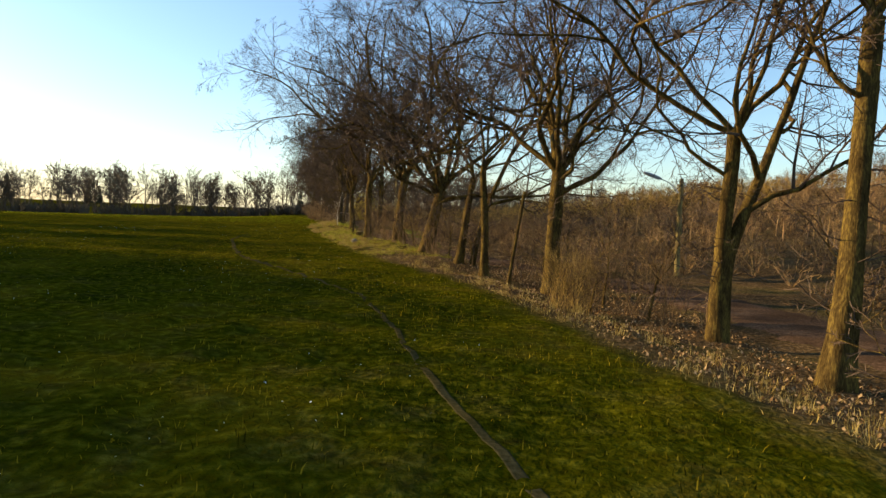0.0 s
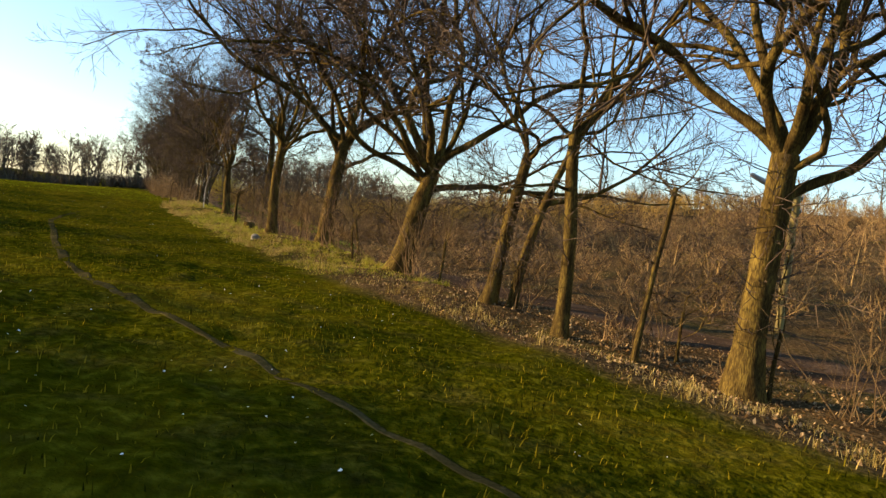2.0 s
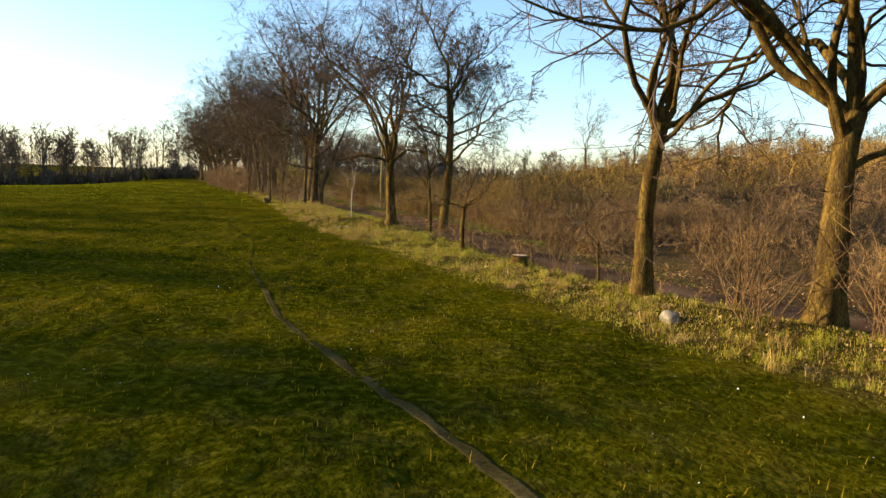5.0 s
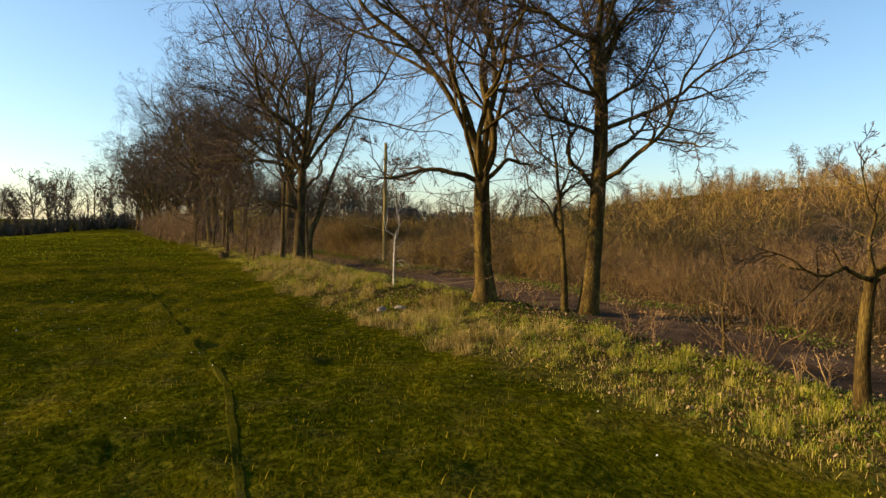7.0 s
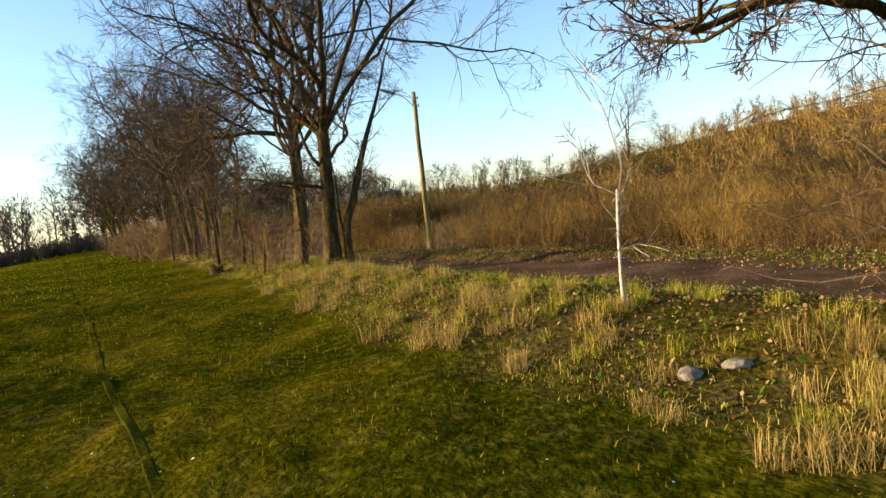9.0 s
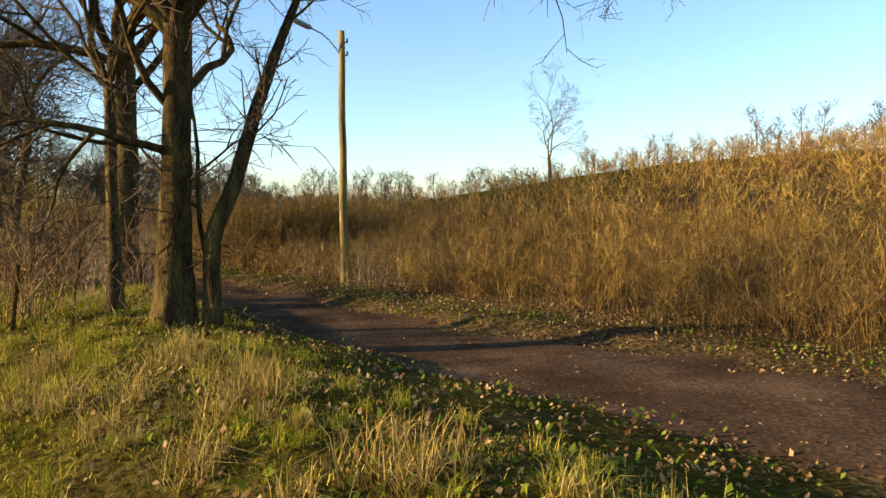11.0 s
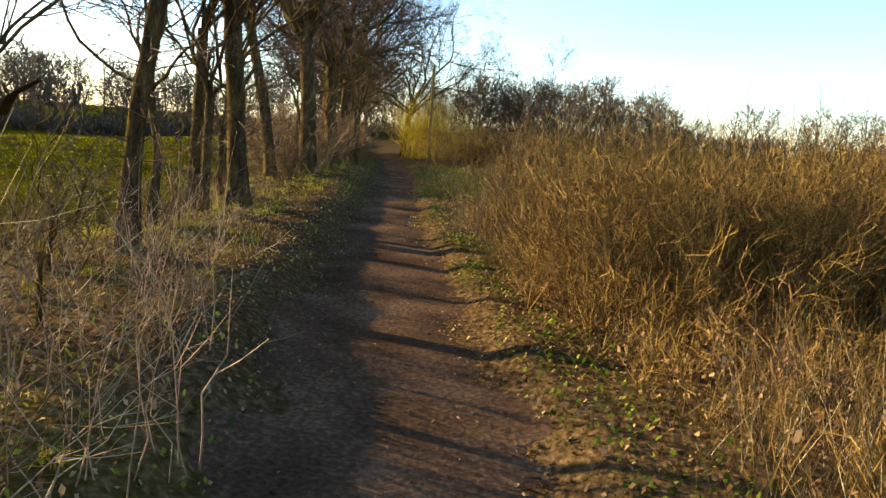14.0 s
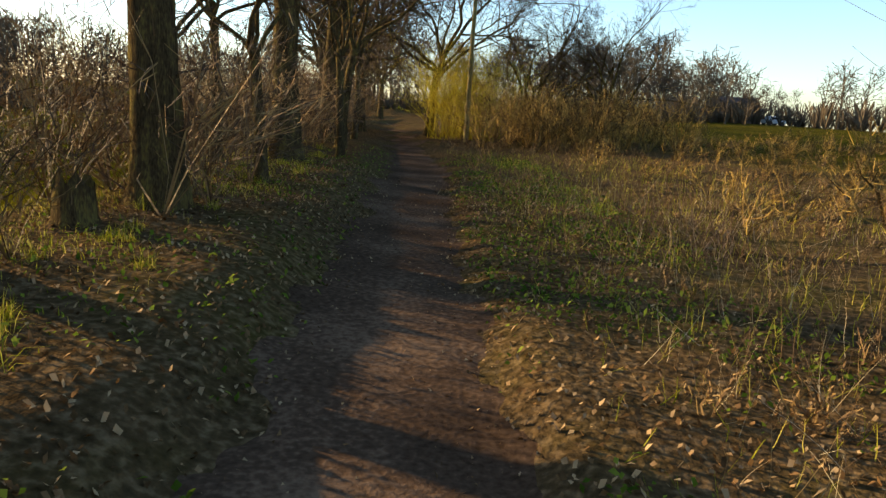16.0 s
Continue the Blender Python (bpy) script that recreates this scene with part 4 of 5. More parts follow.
# fallen leaves on bank and path
def litter(x, y):
    e, px = edge_of(y), path_of(y)
    return smooth((x - e - 0.2) / 0.8) * (1 - smooth((x - px - half_of(y) - 1.9) / 0.8)) * (0.35 + 0.65 * patch(x * 2, y * 2)) * (1 - 0.72 * smooth((half_of(y) * 0.75 - np.abs(x - px)) / 0.5))


x, y = scatter(gen, 400000, -4, 19, -8, 92, litter)
stuff("fallen_leaves", "brown fallen oak leaves on bank and path", "leaves", leaf_quads(gen, x, y, gen.uniform(0.025, 0.055, len(x)), 0.012, 0.7), M_LEAF)


# green ground plants at the path's scrub side and on the bank
def herbs(x, y):
    px, h = path_of(y), half_of(y)
    right = smooth((x - px - h + 0.1) / 0.3) * (1 - smooth((x - px - h - 0.8 - 1.8 * smooth((y - 66) / 8)) / 0.6))
    left = smooth((x - edge_of(y)) / 0.5) * (1 - smooth((x - px + h) / 0.4)) * 0.25
    return np.maximum(right, left) * smooth((patch(x * 1.7, y * 1.7) - 0.33) / 0.2)


x, y = scatter(gen, 190000, 0, 14, 30, 98, herbs)
stuff("green_herbs", "low green herb leaves beside the path", "plants", leaf_quads(gen, x, y, gen.uniform(0.022, 0.06, len(x)), 0, 0.6, height(x, y) + gen.uniform(0.01, 0.2, len(x)) ** 1.3), M_GREEN)


# ---- scrub on the far side of the path ----
def scrub(n, x0, x1, y0, y1, near, far, tall, radius, mat, name, label, per=2, lean=0.28, thin=None, flat=False):
    def keep(x, y):
        d = x - path_of(y) - half_of(y)
        k = smooth((d - near) / 0.8) * (1 - smooth((d - far) / 3))
        return k * (0.4 + 0.6 * patch(x * 0.8 + 9, y * 0.8)) * (thin(x, y) if thin else 1)
    x, y = scatter(gen, n, x0, x1, y0, y1, keep)
    d = x - path_of(y) - half_of(y)
    t = gen.uniform(0.65, 1.1, len(x)) * tall * (0.55 + 0.45 * smooth(d / 2.0)) * (0.75 + 0.4 * patch(x * 0.5, y * 0.5 + 4))
    lines = stems(gen, x, y, t, gen.uniform(0.6, 1.3, len(x)) * radius, lean, 4 if flat else 3)
    pieces = [ribbons(lines) if flat else tubes(lines, 3)]
    if per:
        pieces.append(ribbons(side_shoots(gen, lines, per, 0.3, 0.55, 2)))
    stuff(name, label, "scrub", pieces, mat)


def thicket(name, label, mat, n, x0, x1, y0, y1, near, far, low, tall, twigs, radius, thin=None, wide=0.75, stem_n=9, bent=False, where=None):
    """Rounded bushes side by side: bent stems inside, and a haze of short fine twigs that forms the outline."""
    def keep(x, y):
        d = x - path_of(y) - half_of(y)
        return smooth((d - near) / 0.8) * (1 - smooth((d - far) / 4)) * (thin(x, y) if thin else 1)
    bx, by = scatter(gen, n, x0, x1, y0, y1, where or keep)
    size = low + (tall - low) * np.clip(0.65 * patch(bx * 0.6 + 2, by * 0.6) + 0.45 * gen.random(len(bx)), 0, 1)
    i = np.repeat(np.arange(len(bx)), stem_n)
    m = len(i)
    a, out = gen.uniform(0, 6.283, m), np.sqrt(gen.random(m))
    h = size[i] * np.sqrt(1 - 0.75 * out**2) * gen.uniform(0.75, 1.0, m)
    t = np.linspace(0, 1, 4)[None]
    reach = (out * size[i] * wide)[:, None] * t**1.4
    lines = np.stack([bx[i, None] + np.cos(a)[:, None] * reach, by[i, None] + np.sin(a)[:, None] * reach,
                      height(bx, by)[i, None] - 0.04 + h[:, None] * t, radius * 2.2 * (1 - 0.7 * t) * np.ones((m, 1))], -1)
    lines[:, 1:, :3] += gen.normal(0, 0.05, (m, 3, 3)) * size[i, None, None]
    j = gen.integers(0, m, len(bx) * twigs)
    f = 0.3 + 0.7 * gen.random(len(j)) ** 0.8
    at = f * 3
    k = np.minimum(at.astype(int), 2)
    g = (at - k)[:, None]
    p = lines[j, k, :3] * (1 - g) + lines[j, k + 1, :3] * g + gen.normal(0, 0.045, (len(j), 3)) * size[i[j], None]
    p[:, 2] = np.maximum(p[:, 2], height(p[:, 0], p[:, 1]) + 0.02)
    d = gen.normal(0, 0.55, (len(j), 3)) + np.stack([np.cos(a[j]) * out[j] * 0.5, np.sin(a[j]) * out[j] * 0.5, 0.75 + 0 * f], -1)
    d *= (size[i[j]] * gen.uniform(0.06, 0.2, len(j)) / np.linalg.norm(d, axis=1))[:, None]
    bend = gen.normal(0, 0.12, (len(j), 3)) * np.linalg.norm(d, axis=1, keepdims=True)
    fine = np.stack([np.concatenate([p + d * s + bend * b, np.full((len(j), 1), radius * (1.1 - 0.6 * s))], -1) for s, b in (((0, 0), (0.5, 1), (1, 0)) if bent else ((0, 0), (1, 1)))], 1)
    stuff(name, label, "scrub", [ribbons(lines), ribbons(fine)], mat)


verge = lambda y: 0.3 + 1.0 * smooth((y - 55) / 4) * (1 - smooth((y - 61) / 3.5))


def past_verge(x, y):
    return smooth((x - path_of(y) - half_of(y) - verge(y)) / 0.7)


scrub(20000, 7, 16, 38, 66, 0.1, 1.6, 1.1, 0.0019, M_STEM, "willowherb_stalks", "golden-brown dead stalks along the scrub's edge", 4, 0.45, thin=past_verge)


def behind_clearing(x, y):
    """Tall scrub keeps off the low ground in front of the bushes."""
    return past_verge(x, y) * (1 - 0.9 * smooth((y - 59) / 2) * (1 - smooth((y - 66) / 1.5)) * (1 - smooth((x - 11) / 1.5)))


thicket("willow_scrub", "olive-brown rounded twiggy bushes of tall scrub", M_STEM, 460, 7, 24, 50, 66, 0.9, 9, 1.0, 2.0, 460, 0.0018, behind_clearing)
thicket("low_scrub", "reddish-brown low twiggy bushes beyond the path", M_STEM_RED, 300, 7, 24, 36, 51, 0.9, 9, 0.6, 1.3, 300, 0.0019, past_verge)
thicket("dark_scrub", "dark brown twiggy bushes inside the tall scrub", M_STEM_DARK, 440, 7, 26, 38, 72, 0.8, 9, 0.9, 1.9, 420, 0.002, behind_clearing)
thicket("hill_scrub", "olive-brown bushes covering the hillside", M_STEM, 620, 9, 60, 50, 92, 6, 45, 1.3, 2.6, 140, 0.007, lambda x, y: 1 - 0.85 * smooth((y - 76) / 8), 0.8)
thicket("low_hill_scrub", "reddish-brown bushes low on the hillside", M_STEM_RED, 300, 11, 60, 36, 51, 6, 45, 0.7, 1.5, 130, 0.006, None, 0.8)
thicket("hedge_side_scrub", "brown thicket beyond the hedge", M_STEM_RED, 900, 9, 60, -18, 44, 1.2, 42, 0.6, 1.5, 130, 0.005, None, 0.85)
thicket("hedge_side_dark_scrub", "dark brown thicket beyond the hedge", M_STEM_DARK, 620, 9, 60, -18, 44, 1.0, 42, 0.6, 1.5, 120, 0.005, None, 0.85)
thicket("bramble_mound", "dense orange-brown bramble mounds beside the path", M_STEM_RED, 360, 5, 22, 64, 82, 0.3, 9, 0.8, 2.2, 460, 0.002, lambda x, y: behind_clearing(x, y) * (1 - smooth((y - 71) / 4)), 0.8)
thicket("golden_mound", "golden dry tangled bushes beside the path", M_STEM, 420, 5, 20, 59, 80, 0.2, 8, 0.5, 1.6, 420, 0.0019, lambda x, y: past_verge(x, y) * (1 - smooth((y - 71) / 4)), 0.8)
scrub(14000, 4, 22, 58, 80, 0.15, 8, 0.9, 0.0014, M_STEM, "path_side_stalks", "tangled golden-brown dead stalks beside the path", 3, 0.85, thin=lambda x, y: past_verge(x, y) * (1 - smooth((y - 67) / 6)), flat=True)
scrub(1500, 8.6, 13, 60.5, 65.5, 0.7, 4, 0.95, 0.0022, M_STEM_PALE, "straw_stalks", "pale dead stalks round the foot of the lamp pole", 2, 0.6, flat=True)
scrub(6500, 2, 20, 56, 92, 0.5, 7, 0.6, 0.0016, M_STEM_PALE, "bent_dead_stems", "pale bent dead stems among the scrub", 1, 0.98, thin=lambda x, y: 0.15 + 0.85 * past_verge(x, y), flat=True)
mound_spots = ((8.1, 69.3, 0.7), (8.3, 71.8, 0.8), (9.5, 70.6, 0.9), (9.1, 67.0, 0.8), (10.3, 67.4, 1.0), (11.6, 67.6, 1.0))
thicket("willow_bush", "dense golden-olive rounded bushes between path and lamp pole", M_STEM, 1300, 7.5, 14, 65, 74, 0, 0, 1.9, 2.7, 600, 0.0018, None, 0.5, 9, True,
        where=lambda x, y: 0.35 * np.max([np.exp(-((x - a) ** 2 + (y - b) ** 2) / c**2) for a, b, c in mound_spots], axis=0))
thicket("slope_scrub", "golden-brown scrub on the open slope beside the path", M_STEM, 330, 7, 32, 80, 112, 3.5, 20, 0.5, 1.6, 130, 0.004, lambda x, y: 0.35 + 0.65 * smooth((patch(x * 0.5, y * 0.5) - 0.4) / 0.2), 0.8, 7)
thicket("golden_thicket", "tall golden-brown thicket behind the far lamp pole", M_STEM, 130, 3, 13, 103, 118, 0, 0, 1.8, 3.4, 230, 0.0055, None, 0.7, 9,
        where=lambda x, y: smooth((x - path_of(y) - 1.6) / 0.6) * (1 - smooth((x - 9) / 4)) * (0.4 + 0.6 * patch(x, y)))
thicket("low_slope_herbs", "low dead reddish-brown herbs on the open slope", M_STEM_RED, 1300, -2, 26, 74, 118, 0.3, 18, 0.15, 0.5, 80, 0.004, None, 0.9, 4)
x, y = scatter(gen, 60000, 5, 18, 60, 80, lambda x, y: past_verge(x, y) * (1 - smooth((y - 75) / 4)) * (1 - smooth((x - path_of(y) - 5) / 4)) * (0.3 + 0.7 * patch(x * 1.5, y * 1.5)))
stuff("bramble_leaves", "withered brown leaves hanging in the bramble mounds", "leaves", leaf_quads(gen, x, y, gen.uniform(0.02, 0.05, len(x)), 0, 0.9, height(x, y) + gen.uniform(0.03, 1.0, len(x)) * (0.4 + 0.7 * patch(x * 0.8, y * 0.8))), M_LEAF)
scrub(5200, 4, 16, 68, 90, 0.7, 7, 0.55, 0.0017, M_STEM_RED, "dead_herbs", "reddish-brown dead herb stalks on the verge", 3, 0.75, flat=True)
scrub(9000, 1, 14, 72, 100, 0.2, 6, 0.3, 0.003, M_GREENSTRAW, "verge_herb_stems", "short green and dry herb stems on the verge", 3, 0.8, flat=True)


thicket("hedge_bottom", "low dark brown undergrowth between the hedge trunks", M_STEM_DARK, 560, -10, 6, 61, 112, 0, 0, 0.35, 1.9, 240, 0.0028, None, 0.7, 8,
        where=lambda x, y: smooth((x - tree_of(y) + 1.3 + 1.2 * smooth((y - 76) / 8)) / 0.5) * (1 - smooth((x - tree_of(y) - 0.0) / 0.6)) * (0.45 + 0.55 * patch(x, y)))
thicket("hedge_thicket", "tall brown thicket filling the hedge row", M_STEM_RED, 560, -14, 3, 82.6, 118, 0, 0, 1.3, 3.6, 230, 0.0045, None, 0.7, 9,
        where=lambda x, y: smooth((x - tree_of(y) + 3.0) / 0.6) * (1 - smooth((x - tree_of(y) - 0.4 - 0.04 * (y - 83)) / 0.5)))
thicket("hedge_foot", "thin brown undergrowth at the hedge foot", M_STEM_RED, 420, 6, 19, -14, 44, 0, 0, 0.2, 0.9, 110, 0.003, None, 0.8, 6,
        where=lambda x, y: smooth((x - tree_of(y) + 0.5) / 0.8) * (1 - smooth((x - tree_of(y) - 1.6) / 0.9)) * (0.3 + 0.7 * patch(x, y)))


# ---- shrubs in the hedge ----
def shrub(name, label, x, y, seed, tall, n, mat, lean=0.5, per=5, radius=0.012, base=0.25, group="hedge shrubs"):
    g = np.random.default_rng(seed)
    root = new(name)
    root.location = (x, y, ground_z(x, y))
    tagged(root, label, "shrub", group)
    a, b = g.uniform(0, 6.28, n), base * np.sqrt(g.random(n))
    lines = stems(g, x + np.cos(a) * b, y + np.sin(a) * b, g.uniform(0.6, 1.05, n) * tall, g.uniform(0.6, 1.2, n) * radius, lean, 6, 0.4, 0.03)
    shoots = side_shoots(g, lines, per, 0.34, 0.85)
    fine = side_shoots(g, shoots, 3, 0.5, 0.75)
    for o in (lines, shoots, fine):
        o[..., 0] -= x
        o[..., 1] -= y
        o[..., 2] -= ground_z(x, y)
    if n <= 20:
        for c in range(n):
            part("cane", mesh_of("cane", *tubes(lines[c:c + 1], 4), mat), root)
    else:
        part("cane_clump", mesh_of("cane_clump", *tubes(lines, 4), mat), root)
    part("twig_spray", mesh_of("twig_spray", *join([ribbons(shoots), ribbons(fine)]), mat), root)
    return root


shrub("beech_shrub", "young orange-brown twiggy shrub at the hedge", 16.25, 6.8, 301, 1.3, 150, M_STEM, 0.5, 6, 0.005, 0.5)
hedge_kinds = [shrub("hedge_shrub", "bare many-stemmed hedge shrub", float(tree_of(yy)) + dx, yy, 310 + i, tl, nn, mt, 0.7, 6, 0.011, 0.4)
               for i, (yy, dx, tl, nn, mt) in enumerate([(7.5, 0.8, 1.9, 16, M_STEM_DARK), (19.5, 0.6, 2.1, 18, M_STEM_DARK), (22.9, 0.2, 1.9, 20, M_STEM_RED), (30, 0.6, 1.8, 16, M_STEM_DARK), (58.0, -1.0, 1.8, 34, M_STEM_RED)])]
for yy, dx, s in [(-10, 0.6, 1.1), (-6, 0.8, 0.9), (-2, 0.7, 1), (1, 1.6, 1.0), (6, 0.6, 0.9), (8.4, 0.1, 0.8), (10, 0.8, 0.8), (12.8, 0.9, 0.9), (15, 0.6, 0.8), (17.8, 0.3, 0.8), (20, 0.8, 0.9), (25.2, 0.4, 0.9),
                  (28.5, 0.9, 1), (32.5, 0.9, 0.8), (36.5, 1.1, 0.9), (61.2, 0.9, 0.8), (62.8, -0.1, 0.9), (62.4, 1.0, 0.7), (23.9, -0.75, 1.1), (65, -0.6, 0.7), (67.4, -0.8, 0.7), (70.5, -0.5, 0.6), (75.5, -0.8, 0.5), (81, -1.2, 0.5), (85, -0.6, 0.8), (87.5, -1, 1.0), (89, -0.2, 1.0), (90.5, -0.5, 1.2), (92.5, 0.4, 1.2), (95, -0.8, 1.3), (96.5, 0.2, 1.4), (98.5, 0.3, 1.4), (101, 0.6, 1.6), (103, -0.4, 1.8), (105, 0.4, 1.8), (108, 0.8, 2.0)]:
    xx = float(tree_of(yy)) + dx
    copy_thing(hedge_kinds[4 if yy > 56 else rng.randrange(4)], pose(xx, yy, ground_z(xx, yy) - 0.03, 0, 0, rng.uniform(0, 360)) @ Matrix.Diagonal((s, s, s, 1)))
for i, (xx, yy, s) in enumerate([(1.2, 109.2, 4.4), (2.2, 110.8, 5.0), (1.4, 112, 4.8), (3.0, 109.8, 4.0)]):
    shrub("yellow_shrub", "tall shrub with fresh yellow-green spring twigs", xx, yy, 330 + i, s, 70, M_YELLOW, 0.8, 10, 0.012, 0.9, "yellow shrubs")


bramble = shrub("bramble", "low arching bramble with pale bare stems on the bank", 4.3, 58.2, 340, 1.1, 15, M_BRAMBLE, 0.95, 5, 0.006, 0.6, "brambles")
for i, (xx, yy, s) in enumerate([(3.6, 59.6, 0.9), (5.0, 60.2, 0.75), (4.9, 62.6, 1.0), (3.9, 63.6, 1.2), (4.6, 64.9, 0.9), (3.4, 65.6, 1.1), (4.2, 66.8, 0.9), (3.0, 67.4, 1.2), (3.7, 69.0, 0.8), (2.4, 71.2, 0.9), (1.6, 74.9, 0.8), (8.6, 79.2, 1.1), (9.6, 82.0, 1.2), (7.6, 84.4, 0.8), (10.4, 78.3, 1.4)]):
    copy_thing(bramble, pose(xx, yy, ground_z(xx, yy) - 0.03, 0, 0, 50 * i) @ Matrix.Diagonal((s, s, s, 1)))


cane_shrub = shrub("cane_shrub", "young reddish-brown canes standing on the sunny bank", 5.3, 61.0, 351, 1.7, 14, M_BRAMBLE, 0.4, 4, 0.007, 0.45, "cane shrubs")
for i, (xx, yy, s) in enumerate([(4.9, 62.3, 1.05), (4.3, 60.0, 0.8), (5.3, 63.6, 0.9), (4.6, 65.2, 1.0), (4.1, 63.6, 1.1)]):
    copy_thing(cane_shrub, pose(xx, yy, ground_z(xx, yy) - 0.03, 0, 0, 80 * i + 20) @ Matrix.Diagonal((s, s, s, 1)))
shrub("slope_shrub", "bare upright shrub with a twiggy top on the open slope", 8.1, 79.3, 352, 2.9, 16, M_STEM_RED, 0.35, 7, 0.013, 0.35, "slope shrubs")


# ---- lamp poles, stumps ----
def lamp_pole(label, x, y, tall, r, yaw, arm=True):
    root = new("lamp_pole")
    root.location = (x, y, ground_z(x, y) - 0.2)
    root.rotation_euler = (0, 0, radians(yaw))
    tagged(root, label, "lamp pole", "lamp poles")
    n = 10
    line = [(0.01 * math.sin(i * 1.7), 0.01 * math.cos(i * 2.1), (tall + 0.2) * i / (n - 1), r * (1.1 - 0.28 * i / (n - 1))) for i in range(n)]
    line.append((line[-1][0], line[-1][1], line[-1][2] + 0.02, 0.005))
    part("pole", tube_mesh("pole", [line], M_POLE), root, "weathered round wooden pole")
    if arm:
        z = tall - 0.05
        part("lamp_arm", tube_mesh("lamp_arm", [[(0, 0, z - 0.36, 0.02), (-0.12, 0, z - 0.2, 0.02), (-0.3, 0, z, 0.02), (-0.5, 0, z + 0.14, 0.02), (-0.75, 0, z + 0.22, 0.02)]], M_METAL), root, "curved grey metal arm")
        head = part("lamp_head", tube_mesh("lamp_head", [[(-0.7, 0, z + 0.22, 0.02), (-0.8, 0, z + 0.25, 0.065), (-1.05, 0, z + 0.33, 0.07), (-1.3, 0, z + 0.41, 0.055), (-1.33, 0, z + 0.42, 0.01)]], M_METAL), root, "long grey lamp head")
        for dz in (0.0, -0.3):
            part("insulator", tube_mesh("insulator", [[(0.0, 0, z + dz, 0.015), (0.14, 0, z + dz, 0.015), (0.14, 0, z + dz + 0.02, 0.03), (0.14, 0, z + dz + 0.09, 0.025), (0.14, 0, z + dz + 0.1, 0.004)]], M_METAL), root)
    return root


lamp_pole("weathered wooden lamp pole with a metal arm in the scrub", 9.65, 63.0, 5.9, 0.095, 0)
lamp_pole("weathered wooden lamp pole standing beside the path", 2.35, 108, 6.5, 0.11, 0)
lamp_pole("short wooden lamp pole beyond the hedge", 22.0, 16.7, 3.35, 0.09, 0)


def stump(label, x, y, r, tall, seed, jag=0.02, top=None):
    rs = random.Random(seed)
    root = new("tree_stump")
    root.location = (x, y, ground_z(x, y) - 0.06)
    tagged(root, label, "tree stump", "tree stumps")
    bm = bmesh.new()
    n = 14
    rings = []
    for z, k in ((0, 1.35), (0.25, 1.08), (0.7, 1.0), (1.0, 0.97)):
        rings.append([bm.verts.new((math.cos(a * 6.283 / n) * r * k * (1 + 0.1 * math.sin(a * 2.1 + seed)), math.sin(a * 6.283 / n) * r * k * (1 + 0.1 * math.cos(a * 1.7)), tall * z + (rs.uniform(-jag, jag) if z == 1 else 0))) for a in range(n)])
    for lo, hi in zip(rings, rings[1:]):
        for a in range(n):
            bm.faces.new((lo[a], lo[(a + 1) % n], hi[(a + 1) % n], hi[a]))
    part("bark", bm_mesh("bark", bm, M_BARK_DARK if top else M_BARK, True), root)
    bm = bmesh.new()
    bm.faces.new([bm.verts.new((math.cos(a * 6.283 / n) * r * 0.93, math.sin(a * 6.283 / n) * r * 0.93, tall - jag * 0.8 + 0.03)) for a in range(n)])
    bm.faces.new([bm.verts.new((math.cos(-a * 6.283 / n) * r * 0.9, math.sin(-a * 6.283 / n) * r * 0.9, tall * 0.5)) for a in range(n)])
    part("cut_face", bm_mesh("cut_face", bm, top or M_WOODCUT), root, "dark rotten top" if top else "pale sawn top")
    return root


stump("low pale tree stump at the field's edge", 9.4, 31.1, 0.2, 0.28, 1)
stump("grey old tree stump at the hedge foot", 1.9, 63.5, 0.22, 0.3, 2, 0.06, M_BARK_DARK)
stump("dark broken tree stump beside a trunk", 0.5, 82.1, 0.2, 0.5, 3, 0.16, M_BARK_DARK)


def stone(label, x, y, size, seed, squash=0.6):
    """A rounded, dented field stone, sunk a little into the turf."""
    rs = random.Random(seed)
    root = new("field_stone")
    root.location = (x, y, ground_z(x, y) + size * 0.12)
    root.rotation_euler = (0, 0, rs.uniform(0, 6.28))
    tagged(root, label, "stone", "field stones")
    bm = bmesh.new()
    bmesh.ops.create_icosphere(bm, subdivisions=3, radius=size / 2)
    for v in bm.verts:
        k = 1 + 0.22 * noise.noise(v.co * (3.2 / size) + Vector((seed, 0, 0))) + 0.08 * noise.noise(v.co * (9 / size))
        v.co = Vector((v.co.x * k * 1.2, v.co.y * k * 0.85, v.co.z * k * squash))
    part("boulder", bm_mesh("boulder", bm, M_STONE, True), root)


stone("pale grey field stone in the bank grass", 5.65, 42.9, 0.22, 1, 0.5)
stone("pale grey field stone in the bank grass", 6.0, 42.75, 0.2, 2, 0.5)
stone("weathered brown-grey stone beside a hedge trunk", 9.85, 24.9, 0.34, 3, 0.7)


# ---- far things by the open slope ----
def box(bm, x0, y0, z0, x1, y1, z1):
    c = [bm.verts.new((x, y, z)) for z in (z0, z1) for y in (y0, y1) for x in (x0, x1)]
    for f in ((0, 2, 3, 1), (4, 5, 7, 6), (0, 1, 5, 4), (2, 6, 7, 3), (0, 4, 6, 2), (1, 3, 7, 5)):
        bm.faces.new([c[i] for i in f])


def boxed(name, mat, parent, dims, bevel=0.0, label=""):
    bm = bmesh.new()
    box(bm, *dims)
    if bevel:
        bmesh.ops.bevel(bm, geom=bm.edges[:], offset=bevel, segments=2, affect="EDGES")
    return part(name, bm_mesh(name, bm, mat), parent, label)


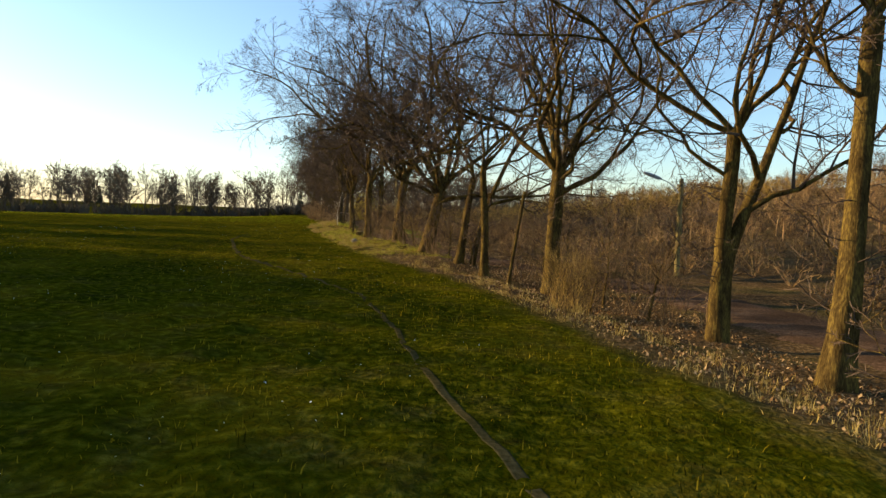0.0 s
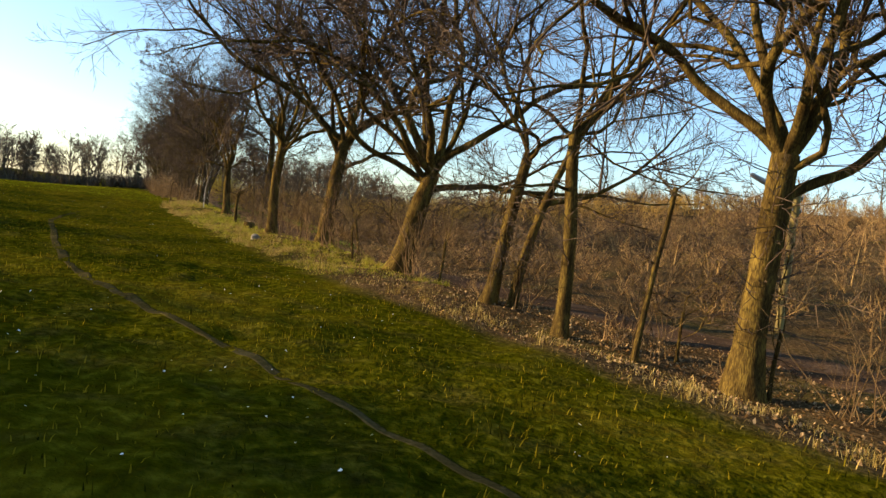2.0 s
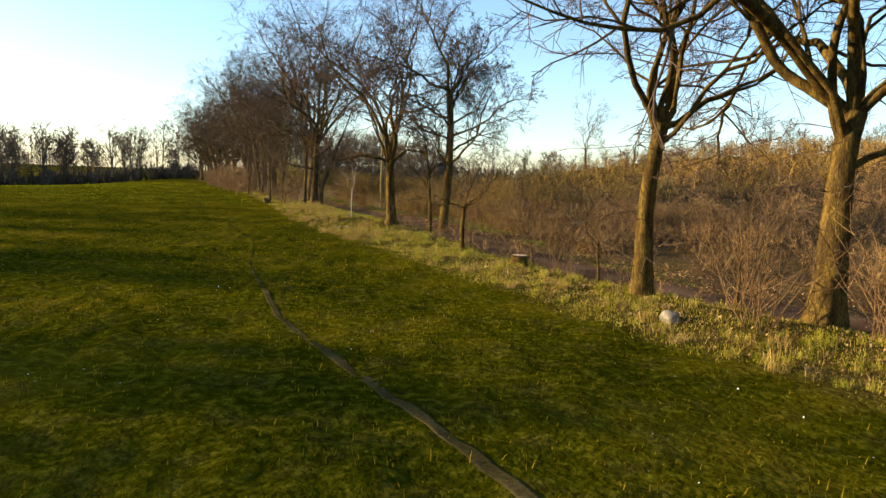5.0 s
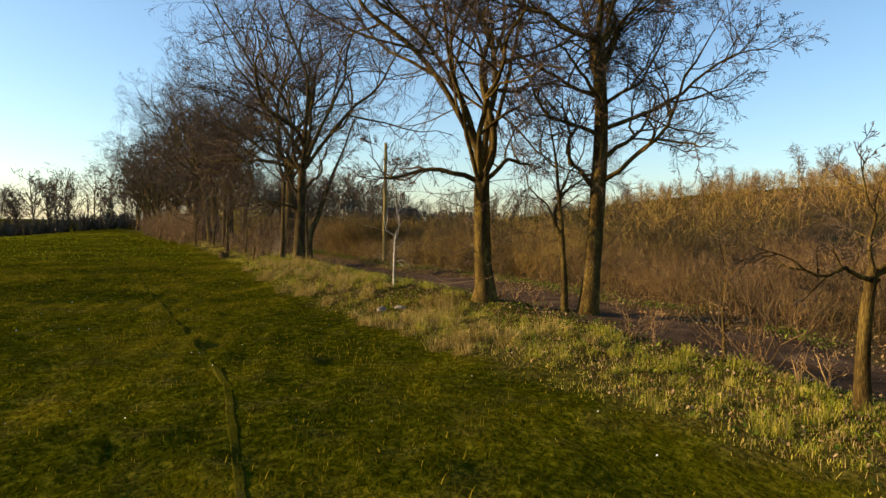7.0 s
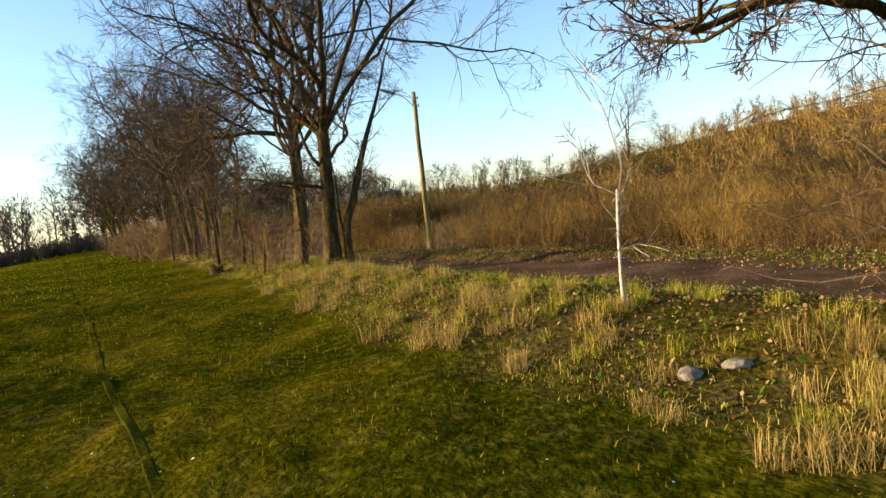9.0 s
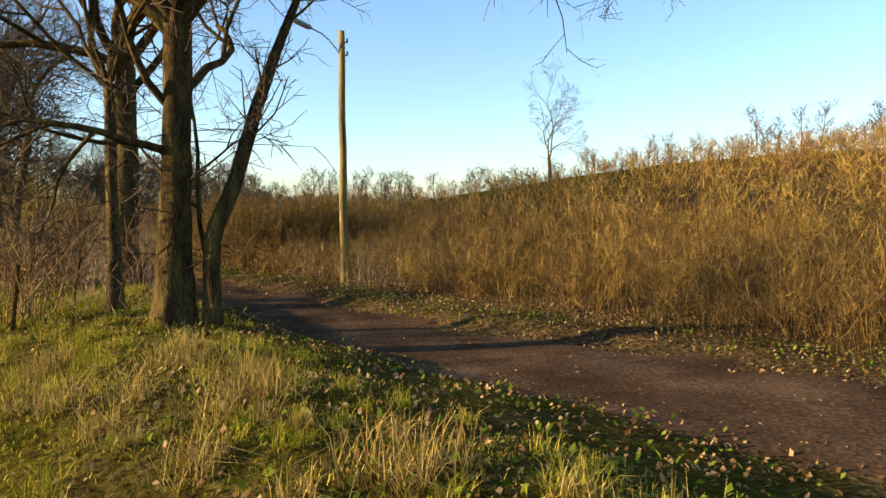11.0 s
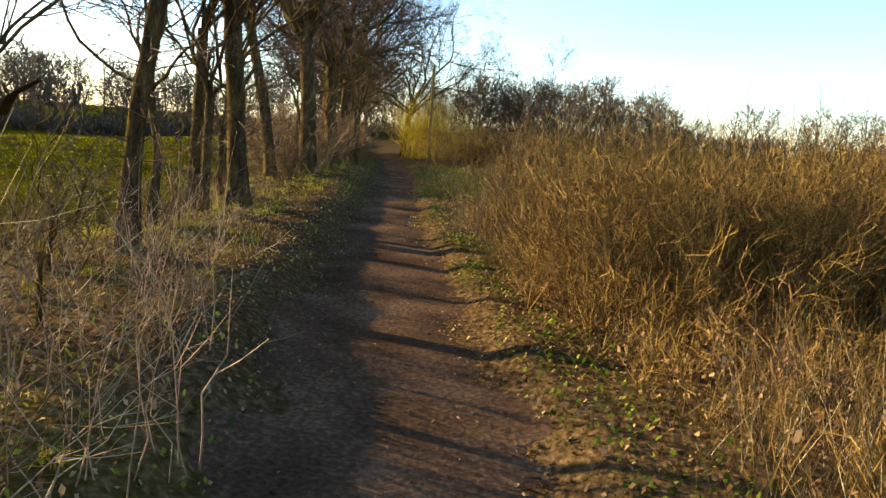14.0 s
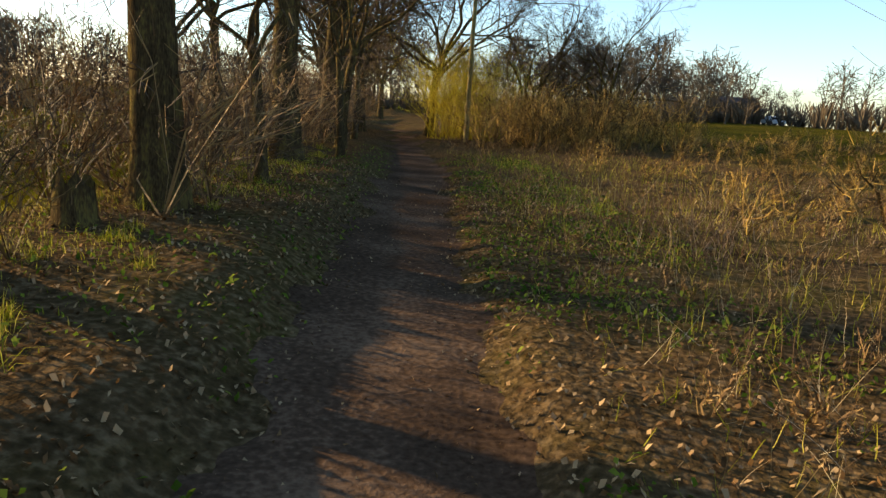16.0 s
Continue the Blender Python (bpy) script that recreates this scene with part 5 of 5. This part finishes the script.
def wheel(parent, x, y, r):
    bm = bmesh.new()
    bmesh.ops.create_cone(bm, cap_ends=True, segments=16, radius1=r, radius2=r, depth=0.16, matrix=Matrix.Translation((x, y, r)) @ Matrix.Rotation(radians(90), 4, "X"))
    part("wheel", bm_mesh("wheel", bm, M_ROOF), parent, "dark wheel")


van = new("parked_car")
van.location = (45, 193, ground_z(45, 193))
van.rotation_euler = (0, 0, radians(25))
tagged(van, "white parked car at the edge of the far slope", "car")
boxed("body", M_WHITE, van, (-1.9, -0.8, 0.3, 1.9, 0.8, 0.85), 0.12)
boxed("cabin", M_WHITE, van, (-1.3, -0.72, 0.85, 0.8, 0.72, 1.45), 0.16)
boxed("side_window", M_GLASS, van, (-1.1, -0.735, 0.92, 0.6, -0.725, 1.3))
for wx in (-1.2, 1.2):
    for wy in (-0.75, 0.75):
        wheel(van, wx, wy, 0.32)


def house(label, x, y, w, d, tall, turn):
    root = new("house")
    root.location = (x, y, ground_z(x, y) - 0.1)
    root.rotation_euler = (0, 0, radians(turn))
    tagged(root, label, "house", "far houses")
    boxed("wall", M_BRICK, root, (-w / 2, -d / 2, 0, w / 2, d / 2, tall))
    bm = bmesh.new()
    o, h = 0.4, d * 0.42
    a = [bm.verts.new(p) for p in ((-w / 2 - o, -d / 2 - o, tall), (w / 2 + o, -d / 2 - o, tall), (w / 2 + o, d / 2 + o, tall), (-w / 2 - o, d / 2 + o, tall), (-w / 2 - o, 0, tall + h), (w / 2 + o, 0, tall + h))]
    for f in ((0, 1, 5, 4), (2, 3, 4, 5), (0, 4, 3), (1, 2, 5), (3, 2, 1, 0)):
        bm.faces.new([a[i] for i in f])
    part("roof", bm_mesh("roof", bm, M_ROOF), root)
    for i in range(3):
        wx = -w / 2 + w * (i + 0.5) / 3
        win = boxed("window", M_WHITE, root, (wx - 0.55, -d / 2 - 0.05, 0.9, wx + 0.55, -d / 2 + 0.02, 2.2))
        part("pane", boxed("pane", M_GLASS, root, (wx - 0.47, -d / 2 - 0.06, 0.98, wx + 0.47, -d / 2 - 0.03, 2.12)).data, win)
        bpy.data.objects.remove([o for o in root.children if o.name.startswith("pane")][0])
    boxed("chimney", M_BRICK, root, (w * 0.2, -0.3, tall + h * 0.5, w * 0.2 + 0.6, 0.3, tall + h + 0.7))


house("low brick house with a dark roof behind far trees", 44, 212, 8, 6, 2.3, 15)
